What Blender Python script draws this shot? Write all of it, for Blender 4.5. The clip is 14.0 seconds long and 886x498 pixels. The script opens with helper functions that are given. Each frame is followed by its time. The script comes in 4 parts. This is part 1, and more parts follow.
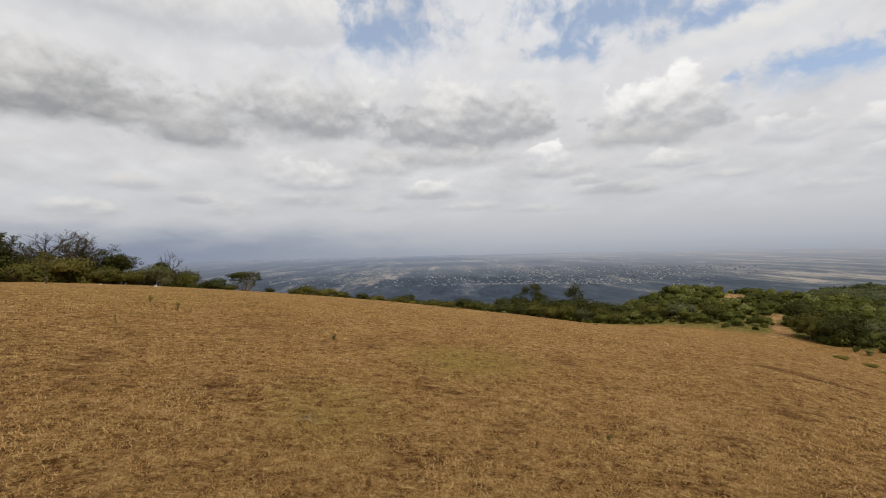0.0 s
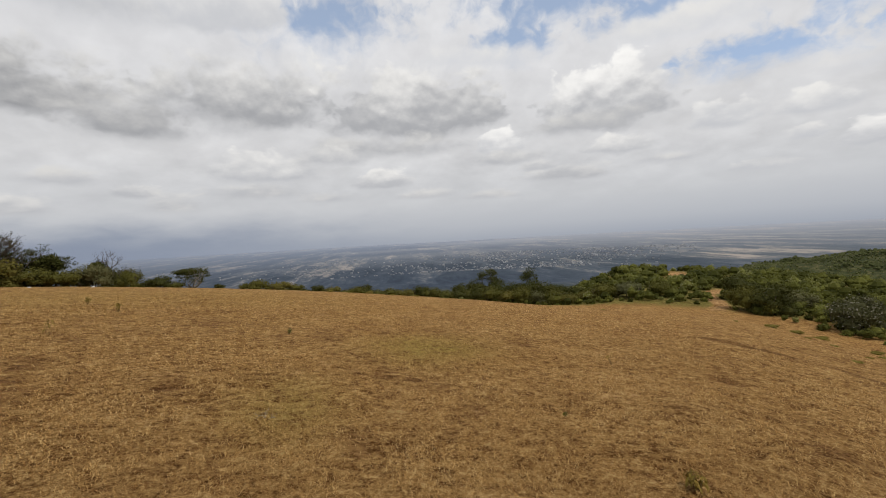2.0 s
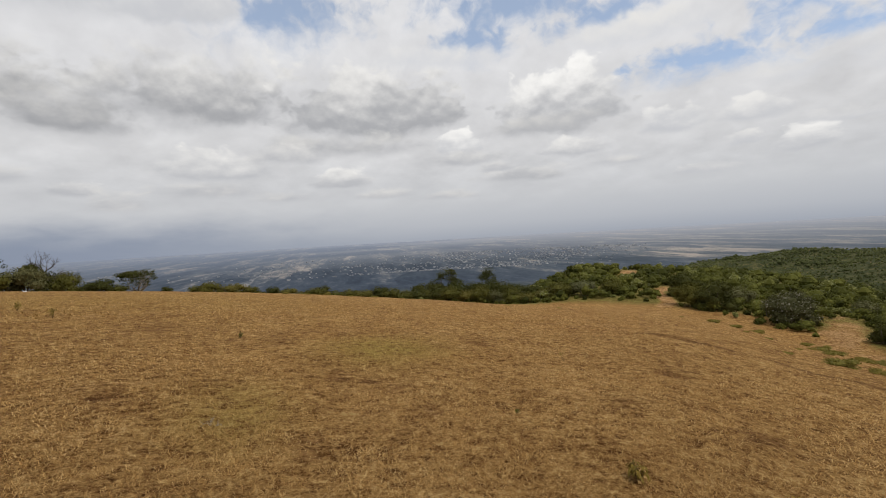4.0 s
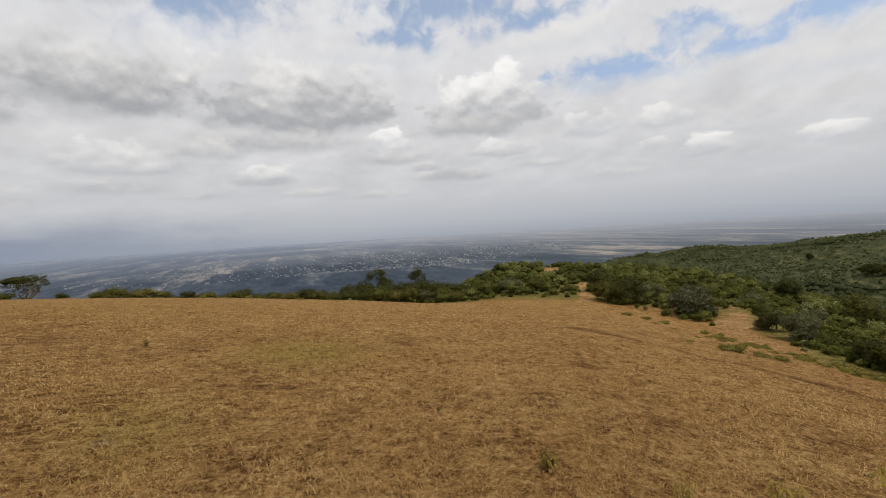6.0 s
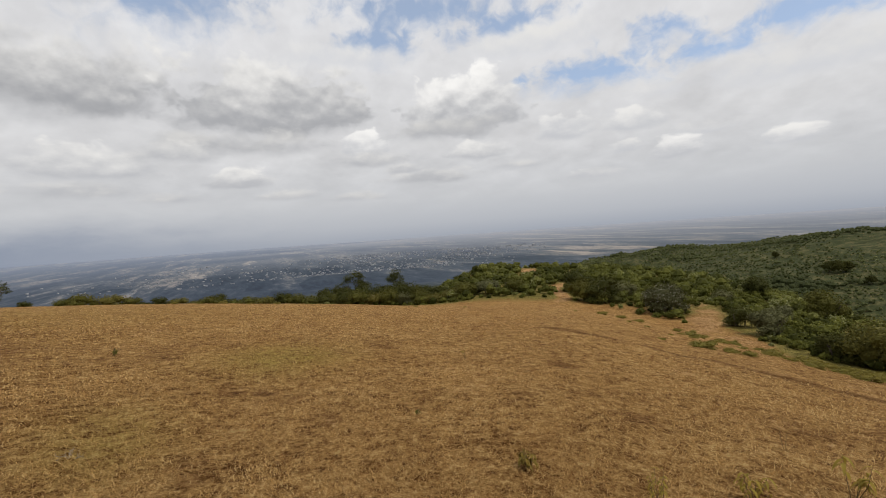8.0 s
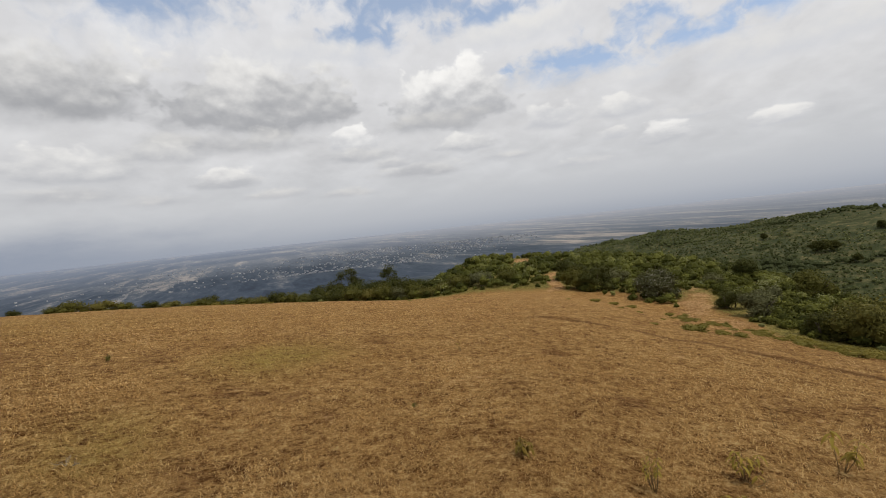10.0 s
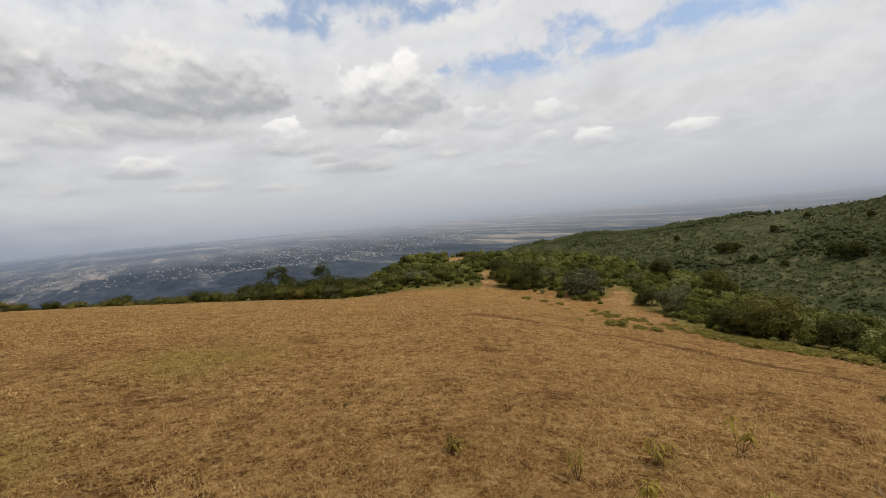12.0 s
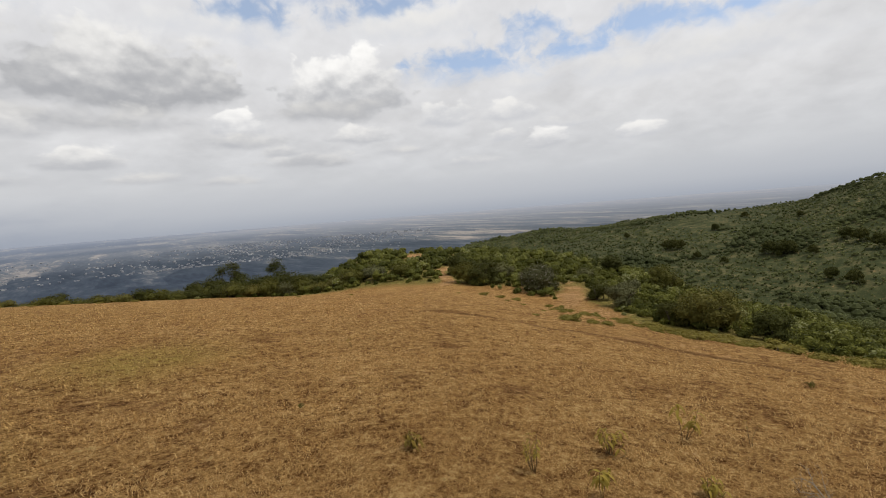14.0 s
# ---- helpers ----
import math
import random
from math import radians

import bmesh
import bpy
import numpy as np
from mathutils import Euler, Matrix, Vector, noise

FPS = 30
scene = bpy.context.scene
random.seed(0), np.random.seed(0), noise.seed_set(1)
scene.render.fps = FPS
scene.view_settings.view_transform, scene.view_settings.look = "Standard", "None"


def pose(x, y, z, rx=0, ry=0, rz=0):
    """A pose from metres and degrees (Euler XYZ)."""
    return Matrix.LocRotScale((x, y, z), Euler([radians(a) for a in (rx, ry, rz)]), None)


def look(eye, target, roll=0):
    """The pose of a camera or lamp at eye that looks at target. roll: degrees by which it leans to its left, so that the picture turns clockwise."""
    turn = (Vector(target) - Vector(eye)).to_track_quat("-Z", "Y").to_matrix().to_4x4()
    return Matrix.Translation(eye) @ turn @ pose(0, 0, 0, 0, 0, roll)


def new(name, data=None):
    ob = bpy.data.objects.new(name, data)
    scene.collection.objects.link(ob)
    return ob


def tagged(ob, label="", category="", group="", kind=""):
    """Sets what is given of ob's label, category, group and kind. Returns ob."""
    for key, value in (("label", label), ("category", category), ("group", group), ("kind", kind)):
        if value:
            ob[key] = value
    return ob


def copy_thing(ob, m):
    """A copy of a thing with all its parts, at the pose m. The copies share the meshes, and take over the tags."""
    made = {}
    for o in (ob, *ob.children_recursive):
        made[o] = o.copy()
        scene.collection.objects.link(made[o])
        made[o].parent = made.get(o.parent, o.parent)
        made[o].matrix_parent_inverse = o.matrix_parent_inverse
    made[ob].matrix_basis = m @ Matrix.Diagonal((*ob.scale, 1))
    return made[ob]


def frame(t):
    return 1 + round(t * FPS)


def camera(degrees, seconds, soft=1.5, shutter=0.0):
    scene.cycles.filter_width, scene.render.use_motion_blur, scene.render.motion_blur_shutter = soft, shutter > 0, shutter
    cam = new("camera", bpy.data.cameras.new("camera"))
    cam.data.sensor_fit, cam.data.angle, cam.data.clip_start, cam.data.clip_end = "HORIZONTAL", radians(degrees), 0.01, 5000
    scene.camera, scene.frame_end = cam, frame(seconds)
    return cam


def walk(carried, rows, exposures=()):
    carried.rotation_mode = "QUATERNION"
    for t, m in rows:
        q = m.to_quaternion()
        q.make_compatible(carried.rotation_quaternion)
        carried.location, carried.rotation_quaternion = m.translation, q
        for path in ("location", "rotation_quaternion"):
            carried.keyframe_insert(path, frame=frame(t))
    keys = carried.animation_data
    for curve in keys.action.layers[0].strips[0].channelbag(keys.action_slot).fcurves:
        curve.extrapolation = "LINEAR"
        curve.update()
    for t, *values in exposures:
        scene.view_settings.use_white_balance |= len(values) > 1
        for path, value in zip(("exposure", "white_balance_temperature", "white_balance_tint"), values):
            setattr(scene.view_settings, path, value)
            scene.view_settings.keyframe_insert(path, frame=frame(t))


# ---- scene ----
cam = camera(87.3, 14.0, soft=1.0)
EYE = 1.6
# seconds, eye, turn (degrees)
PATH = [
    (0.0, 0.000, 0.000, 0.000, 90.38, 1.34, 0.01),
    (0.5, 0.002, 0.005, -0.001, 89.92, 1.78, -1.41),
    (1.0, 0.002, 0.006, -0.003, 89.52, 2.68, -2.45),
    (1.5, 0.003, 0.012, -0.003, 88.74, 3.25, -4.43),
    (2.0, 0.005, 0.012, -0.004, 88.68, 3.19, -5.42),
    (2.5, 0.012, 0.011, -0.004, 88.55, 3.11, -6.75),
    (3.0, 0.020, 0.010, -0.004, 88.46, 3.20, -8.17),
    (5.5, 0.180, -0.010, -0.014, 88.16, 3.43, -16.05),
    (6.0, 0.192, -0.008, -0.015, 87.88, 3.48, -18.98),
    (6.5, 0.198, -0.008, -0.016, 87.90, 3.30, -20.01),
    (7.0, 0.200, -0.012, -0.015, 88.06, 3.44, -20.82),
    (7.5, 0.200, -0.014, -0.014, 88.05, 3.68, -21.52),
    (10.0, 0.208, -0.036, -0.012, 87.02, 5.97, -22.75),
    (10.5, 0.218, -0.038, -0.015, 86.65, 5.88, -25.89),
    (11.0, 0.232, -0.032, -0.022, 86.60, 5.67, -26.48),
    (11.5, 0.238, -0.026, -0.026, 86.44, 5.38, -27.77),
    (12.0, 0.245, -0.012, -0.031, 86.08, 4.97, -30.66),
    (12.5, 0.250, -0.003, -0.032, 85.60, 4.25, -32.49),
    (13.0, 0.255, 0.002, -0.031, 85.36, 4.07, -33.48),
    (13.5, 0.255, 0.002, -0.030, 85.30, 4.21, -34.66),
    (14.0, 0.248, 0.001, -0.028, 85.20, 4.43, -35.78),
]
walk(cam, [(t, pose(x, y, EYE + z, rx, ry, rz)) for t, x, y, z, rx, ry, rz in PATH],
     exposures=[(0.0, 0.0), (7.5, 0.0), (10.0, 0.0), (14.0, 0.07)])

rng = np.random.default_rng(7)

# ------------------------------------------------------------------ sky and sun
SUN_AZ, SUN_EL = 128.0, 58.0  # degrees: clockwise from ahead (y), above the horizon
sun = new("sun", bpy.data.lights.new("sun", "SUN"))
sun.data.energy, sun.data.angle, sun.data.color = 2.3, radians(1.5), (1.0, 0.95, 0.87)
sd = Vector((math.sin(radians(SUN_AZ)) * math.cos(radians(SUN_EL)), math.cos(radians(SUN_AZ)) * math.cos(radians(SUN_EL)), math.sin(radians(SUN_EL))))
sun.matrix_world = look(sd * 200, (0, 0, 0))


def nd(tree, kind, **values):
    n = tree.nodes.new(kind)
    for key, v in values.items():
        if key == "ins":
            for k, w in v.items():
                if isinstance(w, bpy.types.NodeSocket):
                    tree.links.new(w, n.inputs[k])
                else:
                    n.inputs[k].default_value = w
        else:
            setattr(n, key, v)
    return n


def mth(tree, op, a, b=None, c=None, clamp=False):
    ins = {0: a}
    if b is not None:
        ins[1] = b
    if c is not None:
        ins[2] = c
    return nd(tree, "ShaderNodeMath", operation=op, use_clamp=clamp, ins=ins).outputs[0]


def mixc(tree, fac, a, b, blend="MIX"):
    n = nd(tree, "ShaderNodeMix", data_type="RGBA", blend_type=blend)
    for key, v in ((0, fac), (6, a), (7, b)):
        if isinstance(v, bpy.types.NodeSocket):
            tree.links.new(v, n.inputs[key])
        else:
            n.inputs[key].default_value = v if key == 0 else (*v, 1)
    return n.outputs[2]


def rangemap(tree, v, a, b, c=0.0, d=1.0, smooth=True):
    return nd(tree, "ShaderNodeMapRange", interpolation_type="SMOOTHSTEP" if smooth else "LINEAR",
              ins={0: v, 1: a, 2: b, 3: c, 4: d}).outputs[0]


def noise_tex(tree, vec, scale, detail=4.0, rough=0.55, dist=0.0):
    return nd(tree, "ShaderNodeTexNoise", ins={"Vector": vec, "Scale": scale, "Detail": detail, "Roughness": rough, "Distortion": dist})


def ramp(tree, fac, stops):
    n = nd(tree, "ShaderNodeValToRGB", ins={0: fac})
    e = n.color_ramp.elements
    while len(e) < len(stops):
        e.new(0.5)
    for el, (p, c) in zip(e, stops):
        el.position, el.color = p, (*c, 1)
    return n.outputs[0]


def cloud_group():
    """One cumulus: a patch of the sky with a lumpy bright crown and a soft grey foot."""
    g = bpy.data.node_groups.new("cumulus", "ShaderNodeTree")
    for name in ("under", "top", "low"):
        g.interface.new_socket(name, in_out="INPUT", socket_type="NodeSocketColor")
    for name in ("az", "el", "lump", "puff", "shade", "a", "e", "w", "h", "soft", "flat"):
        g.interface.new_socket(name, in_out="INPUT", socket_type="NodeSocketFloat")
    g.interface.new_socket("sky", in_out="OUTPUT", socket_type="NodeSocketColor")
    i, o = g.nodes.new("NodeGroupInput"), g.nodes.new("NodeGroupOutput")
    s = i.outputs
    u = mth(g, "DIVIDE", mth(g, "SUBTRACT", s["az"], s["a"]), s["w"])
    v = mth(g, "DIVIDE", mth(g, "SUBTRACT", s["el"], s["e"]), s["h"])
    foot = mth(g, "MINIMUM", v, 0.0)
    vv = mth(g, "ADD", mth(g, "MAXIMUM", v, 0.0), mth(g, "MULTIPLY", foot, s["flat"]))
    d = mth(g, "SQRT", mth(g, "ADD", mth(g, "MULTIPLY", u, u), mth(g, "MULTIPLY", vv, vv)))
    d = mth(g, "SUBTRACT", d, mth(g, "ADD", mth(g, "MULTIPLY", s["lump"], 1.5), mth(g, "MULTIPLY", mth(g, "MULTIPLY", s["puff"], 0.6), rangemap(g, v, -0.5, 0.3, 0.25, 1.0))))
    fade = mth(g, "MULTIPLY", s["soft"], mth(g, "SUBTRACT", 1.0, mth(g, "MULTIPLY", foot, 1.4)))
    mask = rangemap(g, d, 1.36, mth(g, "SUBTRACT", 1.36, fade))
    sh = mth(g, "ADD", mth(g, "MULTIPLY", v, 0.52), mth(g, "ADD", mth(g, "MULTIPLY", s["shade"], 0.85), mth(g, "MULTIPLY", s["lump"], 0.9)))
    tone = rangemap(g, sh, -0.30, 0.72)
    g.links.new(mixc(g, mask, s["under"], mixc(g, tone, s["low"], s["top"])), o.inputs[0])
    return g


# azimuth, elevation, half width, half height (degrees), softness, crown, base
BANKS = [
    (-33.0, 24.5, 17.0, 5.5, 0.9, 0.78, 0.56),
    (-18.5, 25.5, 5.5, 4.4, 0.25, 0.84, 0.60),
    (-41.5, 15.8, 13.5, 5.0, 0.6, 0.76, 0.31),
    (-28.0, 13.0, 6.5, 3.0, 0.8, 0.66, 0.37),
    (-16.5, 16.2, 10.0, 5.4, 0.6, 0.82, 0.38),
    (2.4, 15.2, 11.5, 5.2, 0.34, 0.86, 0.41),
    (-1.0, 11.0, 12.0, 1.8, 0.9, 0.70, 0.46),
    (25.4, 14.2, 6.6, 4.4, 0.28, 0.96, 0.46),
    (23.5, 12.0, 9.0, 1.8, 0.95, 0.66, 0.45),
    (10.0, 20.6, 9.0, 2.0, 0.9, 0.80, 0.68),
    (34.0, 20.6, 11.0, 2.2, 0.9, 0.80, 0.68),
    (62.0, 13.6, 20.0, 2.2, 0.95, 0.76, 0.66),
    (66.0, 20.6, 12.0, 1.8, 0.9, 0.78, 0.66),
]
PUFFS = [
    (12.8, 10.7, 2.3, 1.7, 0.3, 0.94, 0.56),
    (13.0, 9.0, 5.6, 0.9, 0.8, 0.74, 0.50),
    (-15.0, 8.7, 5.4, 1.7, 0.5, 0.84, 0.52),
    (-15.5, 6.2, 5.0, 0.9, 0.8, 0.72, 0.50),
    (-28.0, 6.5, 2.2, 0.9, 0.45, 0.82, 0.50),
    (-37.6, 4.8, 3.4, 1.0, 0.7, 0.74, 0.50),
    (-24.5, 5.0, 2.8, 1.1, 0.8, 0.72, 0.50),
    (26.4, 9.3, 3.4, 1.0, 0.55, 0.84, 0.52),
    (21.0, 6.7, 4.4, 1.0, 0.65, 0.76, 0.48),
    (-1.6, 7.2, 3.0, 1.0, 0.45, 0.84, 0.50),
    (37.3, 10.9, 2.9, 1.3, 0.35, 0.86, 0.58),
    (44.4, 10.7, 2.9, 1.1, 0.5, 0.84, 0.58),
    (48.2, 7.2, 2.4, 1.2, 0.4, 0.90, 0.55),
]
WISPS = [
    (59.0, 7.0, 2.0, 0.8, 0.45, 0.86, 0.58),
    (40.0, 5.5, 3.0, 0.6, 0.7, 0.76, 0.56),
    (4.0, 5.4, 4.0, 0.7, 0.8, 0.72, 0.52),
    (43.6, 8.1, 1.5, 0.7, 0.5, 0.80, 0.58),
]
LOW_PUFFS = [
    (-33.5, 7.6, 3.0, 0.9, 0.8, 0.70, 0.52),
    (-8.5, 10.0, 4.0, 1.1, 0.8, 0.76, 0.50),
    (-8.0, 5.4, 3.5, 0.7, 0.9, 0.70, 0.52),
    (11.0, 4.9, 3.5, 0.6, 0.9, 0.70, 0.52),
    (31.5, 7.4, 3.0, 0.7, 0.9, 0.72, 0.54),
    (52.0, 9.0, 3.2, 0.7, 0.9, 0.76, 0.60),
    (17.6, 7.9, 2.0, 0.7, 0.7, 0.76, 0.52),
]
GAPS = [
    (-7.5, 25.6, 10.0, 5.0, 1.0),
    (21.0, 25.4, 12.0, 3.6, 1.0),
    (15.5, 22.2, 6.0, 2.4, 1.0),
    (30.5, 22.8, 6.5, 2.0, 1.0),
    (41.0, 16.6, 9.0, 2.3, 1.0),
    (47.8, 19.4, 3.8, 2.4, 1.0),
    (53.2, 16.9, 4.6, 2.0, 1.0),
    (60.5, 18.0, 6.0, 2.0, 1.0),
    (69.0, 17.4, 7.5, 1.8, 1.1),
    (150.0, 45.0, 40.0, 14.0, 1.1),
    (-120.0, 40.0, 30.0, 10.0, 1.1),
]


def build_world():
    w = bpy.data.worlds.new("sky")
    scene.world = w
    w.use_nodes = True
    t = w.node_tree
    t.nodes.clear()
    sky = nd(t, "ShaderNodeTexSky", sky_type="NISHITA", sun_disc=False, sun_elevation=radians(SUN_EL), sun_rotation=radians(SUN_AZ), altitude=1900.0)
    blue = mixc(t, 1.0, sky.outputs[0], (0.15, 0.15, 0.15), "MULTIPLY")
    blue = mixc(t, 0.40, blue, (0.60, 0.68, 0.78))
    vec = nd(t, "ShaderNodeTexCoord").outputs["Generated"]
    sep = nd(t, "ShaderNodeSeparateXYZ", ins={0: vec}).outputs
    az0 = mth(t, "MULTIPLY", mth(t, "ARCTAN2", sep[0], sep[1]), 57.2958)
    el0 = mth(t, "MULTIPLY", mth(t, "ARCSINE", sep[2]), 57.2958)

    # clouds look flatter towards the horizon
    def coords(lift):
        rise = mth(t, "MULTIPLY", mth(t, "LOGARITHM", mth(t, "MAXIMUM", mth(t, "ADD", mth(t, "ADD", el0, lift), 8.0), 1.0), 2.71828), 34.0)
        return nd(t, "ShaderNodeCombineXYZ", ins={0: az0, 1: rise}).outputs[0]

    p, p_up = coords(0.0), coords(0.7)

    def field(q, scale, detail, rough):
        return mth(t, "SUBTRACT", noise_tex(t, q, scale, detail, rough).outputs[0], 0.5)

    def bulges(q):
        v = nd(t, "ShaderNodeTexVoronoi", feature="SMOOTH_F1", ins={"Vector": q, "Scale": 0.42, "Detail": 2.0, "Roughness": 0.5, "Lacunarity": 2.2, "Smoothness": 0.8}).outputs["Distance"]
        return mth(t, "SUBTRACT", 0.45, v)

    drift = nd(t, "ShaderNodeSeparateColor", ins={0: noise_tex(t, p, 0.30, 3.0, 0.5).outputs[1]}).outputs
    q = nd(t, "ShaderNodeVectorMath", operation="ADD", ins={0: p, 1: nd(t, "ShaderNodeCombineXYZ", ins={0: mth(t, "MULTIPLY", drift[0], 2.6), 1: mth(t, "MULTIPLY", drift[1], 2.6)}).outputs[0]}).outputs[0]
    az = mth(t, "ADD", az0, mth(t, "MULTIPLY", mth(t, "SUBTRACT", drift[0], 0.5), 2.4))
    el = mth(t, "ADD", el0, mth(t, "MULTIPLY", mth(t, "MULTIPLY", mth(t, "SUBTRACT", drift[1], 0.5), 1.6), rangemap(t, el0, 2.0, 16.0, 0.25, 1.0)))
    lump = field(q, 0.16, 4.0, 0.5)
    fine = field(q, 0.9, 5.0, 0.6)
    puff = mth(t, "ADD", bulges(q), mth(t, "MULTIPLY", fine, 0.35))
    lump_up, fine_up = field(p_up, 0.16, 4.0, 0.5), field(p_up, 0.45, 4.0, 0.5)
    shade = mth(t, "ADD", mth(t, "MULTIPLY", mth(t, "SUBTRACT", field(p, 0.16, 4.0, 0.5), lump_up), 0.9), mth(t, "MULTIPLY", mth(t, "SUBTRACT", field(p, 0.45, 4.0, 0.5), fine_up), 0.6))
    veil = ramp(t, rangemap(t, el0, -4.0, 40.0, smooth=False), [
        (0.0, (0.30, 0.33, 0.39)), (0.075, (0.34, 0.37, 0.43)), (0.12, (0.46, 0.48, 0.52)), (0.19, (0.57, 0.58, 0.60)),
        (0.33, (0.66, 0.66, 0.67)), (0.6, (0.73, 0.73, 0.745)), (1.0, (0.66, 0.675, 0.71))])
    # a rain-dark band low over the plain on one side
    band = mth(t, "MULTIPLY", rangemap(t, mth(t, "ADD", az0, mth(t, "MULTIPLY", lump, 16.0)), 8.0, -34.0), rangemap(t, mth(t, "ADD", el0, mth(t, "MULTIPLY", lump, 3.0)), 4.6, 0.4))
    col = mixc(t, mth(t, "MULTIPLY", band, 0.95), veil, (0.245, 0.285, 0.37))
    glow = mth(t, "MULTIPLY", mth(t, "ADD", mth(t, "MULTIPLY", lump, 0.30), mth(t, "MULTIPLY", shade, 0.10)), rangemap(t, el0, 1.5, 9.0))
    col = nd(t, "ShaderNodeVectorMath", operation="ADD", ins={0: col, 1: nd(t, "ShaderNodeCombineXYZ", ins={0: glow, 1: glow, 2: glow}).outputs[0]}).outputs[0]
    g = cloud_group()

    def patch(under, a, e, ww, hh, soft, top, low, flat, ragged):
        n = nd(t, "ShaderNodeGroup", node_tree=g, ins={"under": under, "az": az, "el": el, "lump": ragged if flat == 1.0 else lump, "puff": puff, "shade": shade})
        for key, v in (("a", a), ("e", e), ("w", ww), ("h", hh), ("soft", soft), ("flat", flat)):
            n.inputs[key].default_value = v
        for key, v in (("top", top), ("low", low)):
            if isinstance(v, bpy.types.NodeSocket):
                t.links.new(v, n.inputs[key])
            else:
                n.inputs[key].default_value = (*v, 1)
        return n.outputs[0]

    # blue gaps, broken by flecks of thin cloud
    flecks = mth(t, "MULTIPLY", field(q, 0.34, 5.0, 0.55), 1.7)
    for a, e, ww, hh, soft in GAPS:
        col = patch(col, a, e, ww, hh, soft, blue, blue, 1.0, flecks)
    for a, e, ww, hh, soft, top, low in BANKS + [(a, e, ww * 1.2, hh * 1.3, *rest) for a, e, ww, hh, *rest in PUFFS + WISPS + LOW_PUFFS]:
        col = patch(col, a, e, ww, hh, soft, (top, top * 0.985, top * 0.96), (low * 0.985, low, low * 1.045), 1.7, flecks)
    bg = nd(t, "ShaderNodeBackground", ins={"Color": col, "Strength": 1.0})
    out = nd(t, "ShaderNodeOutputWorld")
    t.links.new(bg.outputs[0], out.inputs[0])


build_world()


# ------------------------------------------------------------------ materials
def material(name, colour, rough=0.9, bump=None, translucent=0.0):
    """colour(tree) gives the base colour's socket; bump(tree) the height's socket and its depth in metres."""
    m = bpy.data.materials.new(name)
    m.use_nodes = True
    t = m.node_tree
    b = t.nodes["Principled BSDF"]
    b.inputs["Roughness"].default_value = rough
    b.inputs["Specular IOR Level"].default_value = 0.06
    c = colour(t)
    t.links.new(c, b.inputs["Base Color"])
    if bump:
        h, depth = bump(t)
        n = nd(t, "ShaderNodeBump", ins={"Height": h, "Distance": depth, "Strength": 1.0})
        t.links.new(n.outputs[0], b.inputs["Normal"])
    if translucent:
        tr = nd(t, "ShaderNodeBsdfTranslucent", ins={"Color": c})
        mx = nd(t, "ShaderNodeMixShader", ins={0: translucent, 1: b.outputs[0], 2: tr.outputs[0]})
        t.links.new(mx.outputs[0], t.nodes["Material Output"].inputs[0])
    return m


def position(t):
    return nd(t, "ShaderNodeTexCoord").outputs["Object"]


def attribute(t, name):
    return nd(t, "ShaderNodeAttribute", attribute_name=name).outputs["Fac"]


def leaf_material(name, dark, light, dry=None, share=0.0):
    def colour(t):
        island = nd(t, "ShaderNodeNewGeometry").outputs["Random Per Island"]
        each = nd(t, "ShaderNodeObjectInfo").outputs["Random"]
        n = noise_tex(t, position(t), 0.9, 3.0).outputs[0]
        c = mixc(t, mth(t, "ADD", mth(t, "MULTIPLY", island, 0.6), mth(t, "MULTIPLY", n, 0.5), clamp=True), dark, light)
        if dry:
            c = mixc(t, rangemap(t, island, 1.0 - share, 1.0 - share * 0.6), c, dry)
        return mixc(t, mth(t, "MULTIPLY", each, 0.35), c, tuple(0.5 * (a + b) * k for a, b, k in zip(dark, light, (1.5, 1.25, 1.1))))
    return material(name, colour, 0.65, translucent=0.25)


def scrub_material(name, dark, light, pale, depth=0.45):
    def colour(t):
        island = nd(t, "ShaderNodeNewGeometry").outputs["Random Per Island"]
        tone = attribute(t, "tone")
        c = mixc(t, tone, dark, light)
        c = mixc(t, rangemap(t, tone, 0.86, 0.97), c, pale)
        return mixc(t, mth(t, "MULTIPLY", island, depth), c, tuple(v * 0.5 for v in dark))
    return material(name, colour, 0.7, translucent=0.25)


def bark_material(name, a, b):
    return material(name, lambda t: mixc(t, noise_tex(t, position(t), 9.0, 5.0).outputs[0], a, b), 0.9,
                    lambda t: (noise_tex(t, position(t), 25.0, 4.0).outputs[0], 0.02))


def grass_blade_material():
    def colour(t):
        island = nd(t, "ShaderNodeNewGeometry").outputs["Random Per Island"]
        n = noise_tex(t, position(t), 0.45, 4.0).outputs[0]
        # the darkest stops also stand in for shadows among the blades
        c = ramp(t, mth(t, "ADD", mth(t, "MULTIPLY", island, 0.75), mth(t, "MULTIPLY", mth(t, "SUBTRACT", n, 0.3), 0.55), clamp=True),
                 [(0.0, (0.105, 0.044, 0.011)), (0.35, (0.32, 0.172, 0.056)), (0.7, (0.50, 0.315, 0.117)), (1.0, (0.69, 0.495, 0.225))])
        return mixc(t, mth(t, "MULTIPLY", attribute(t, "tone"), 0.4), c, (0.27, 0.225, 0.05))
    return material("dry_grass_blades", colour, 0.75, translucent=0.15)


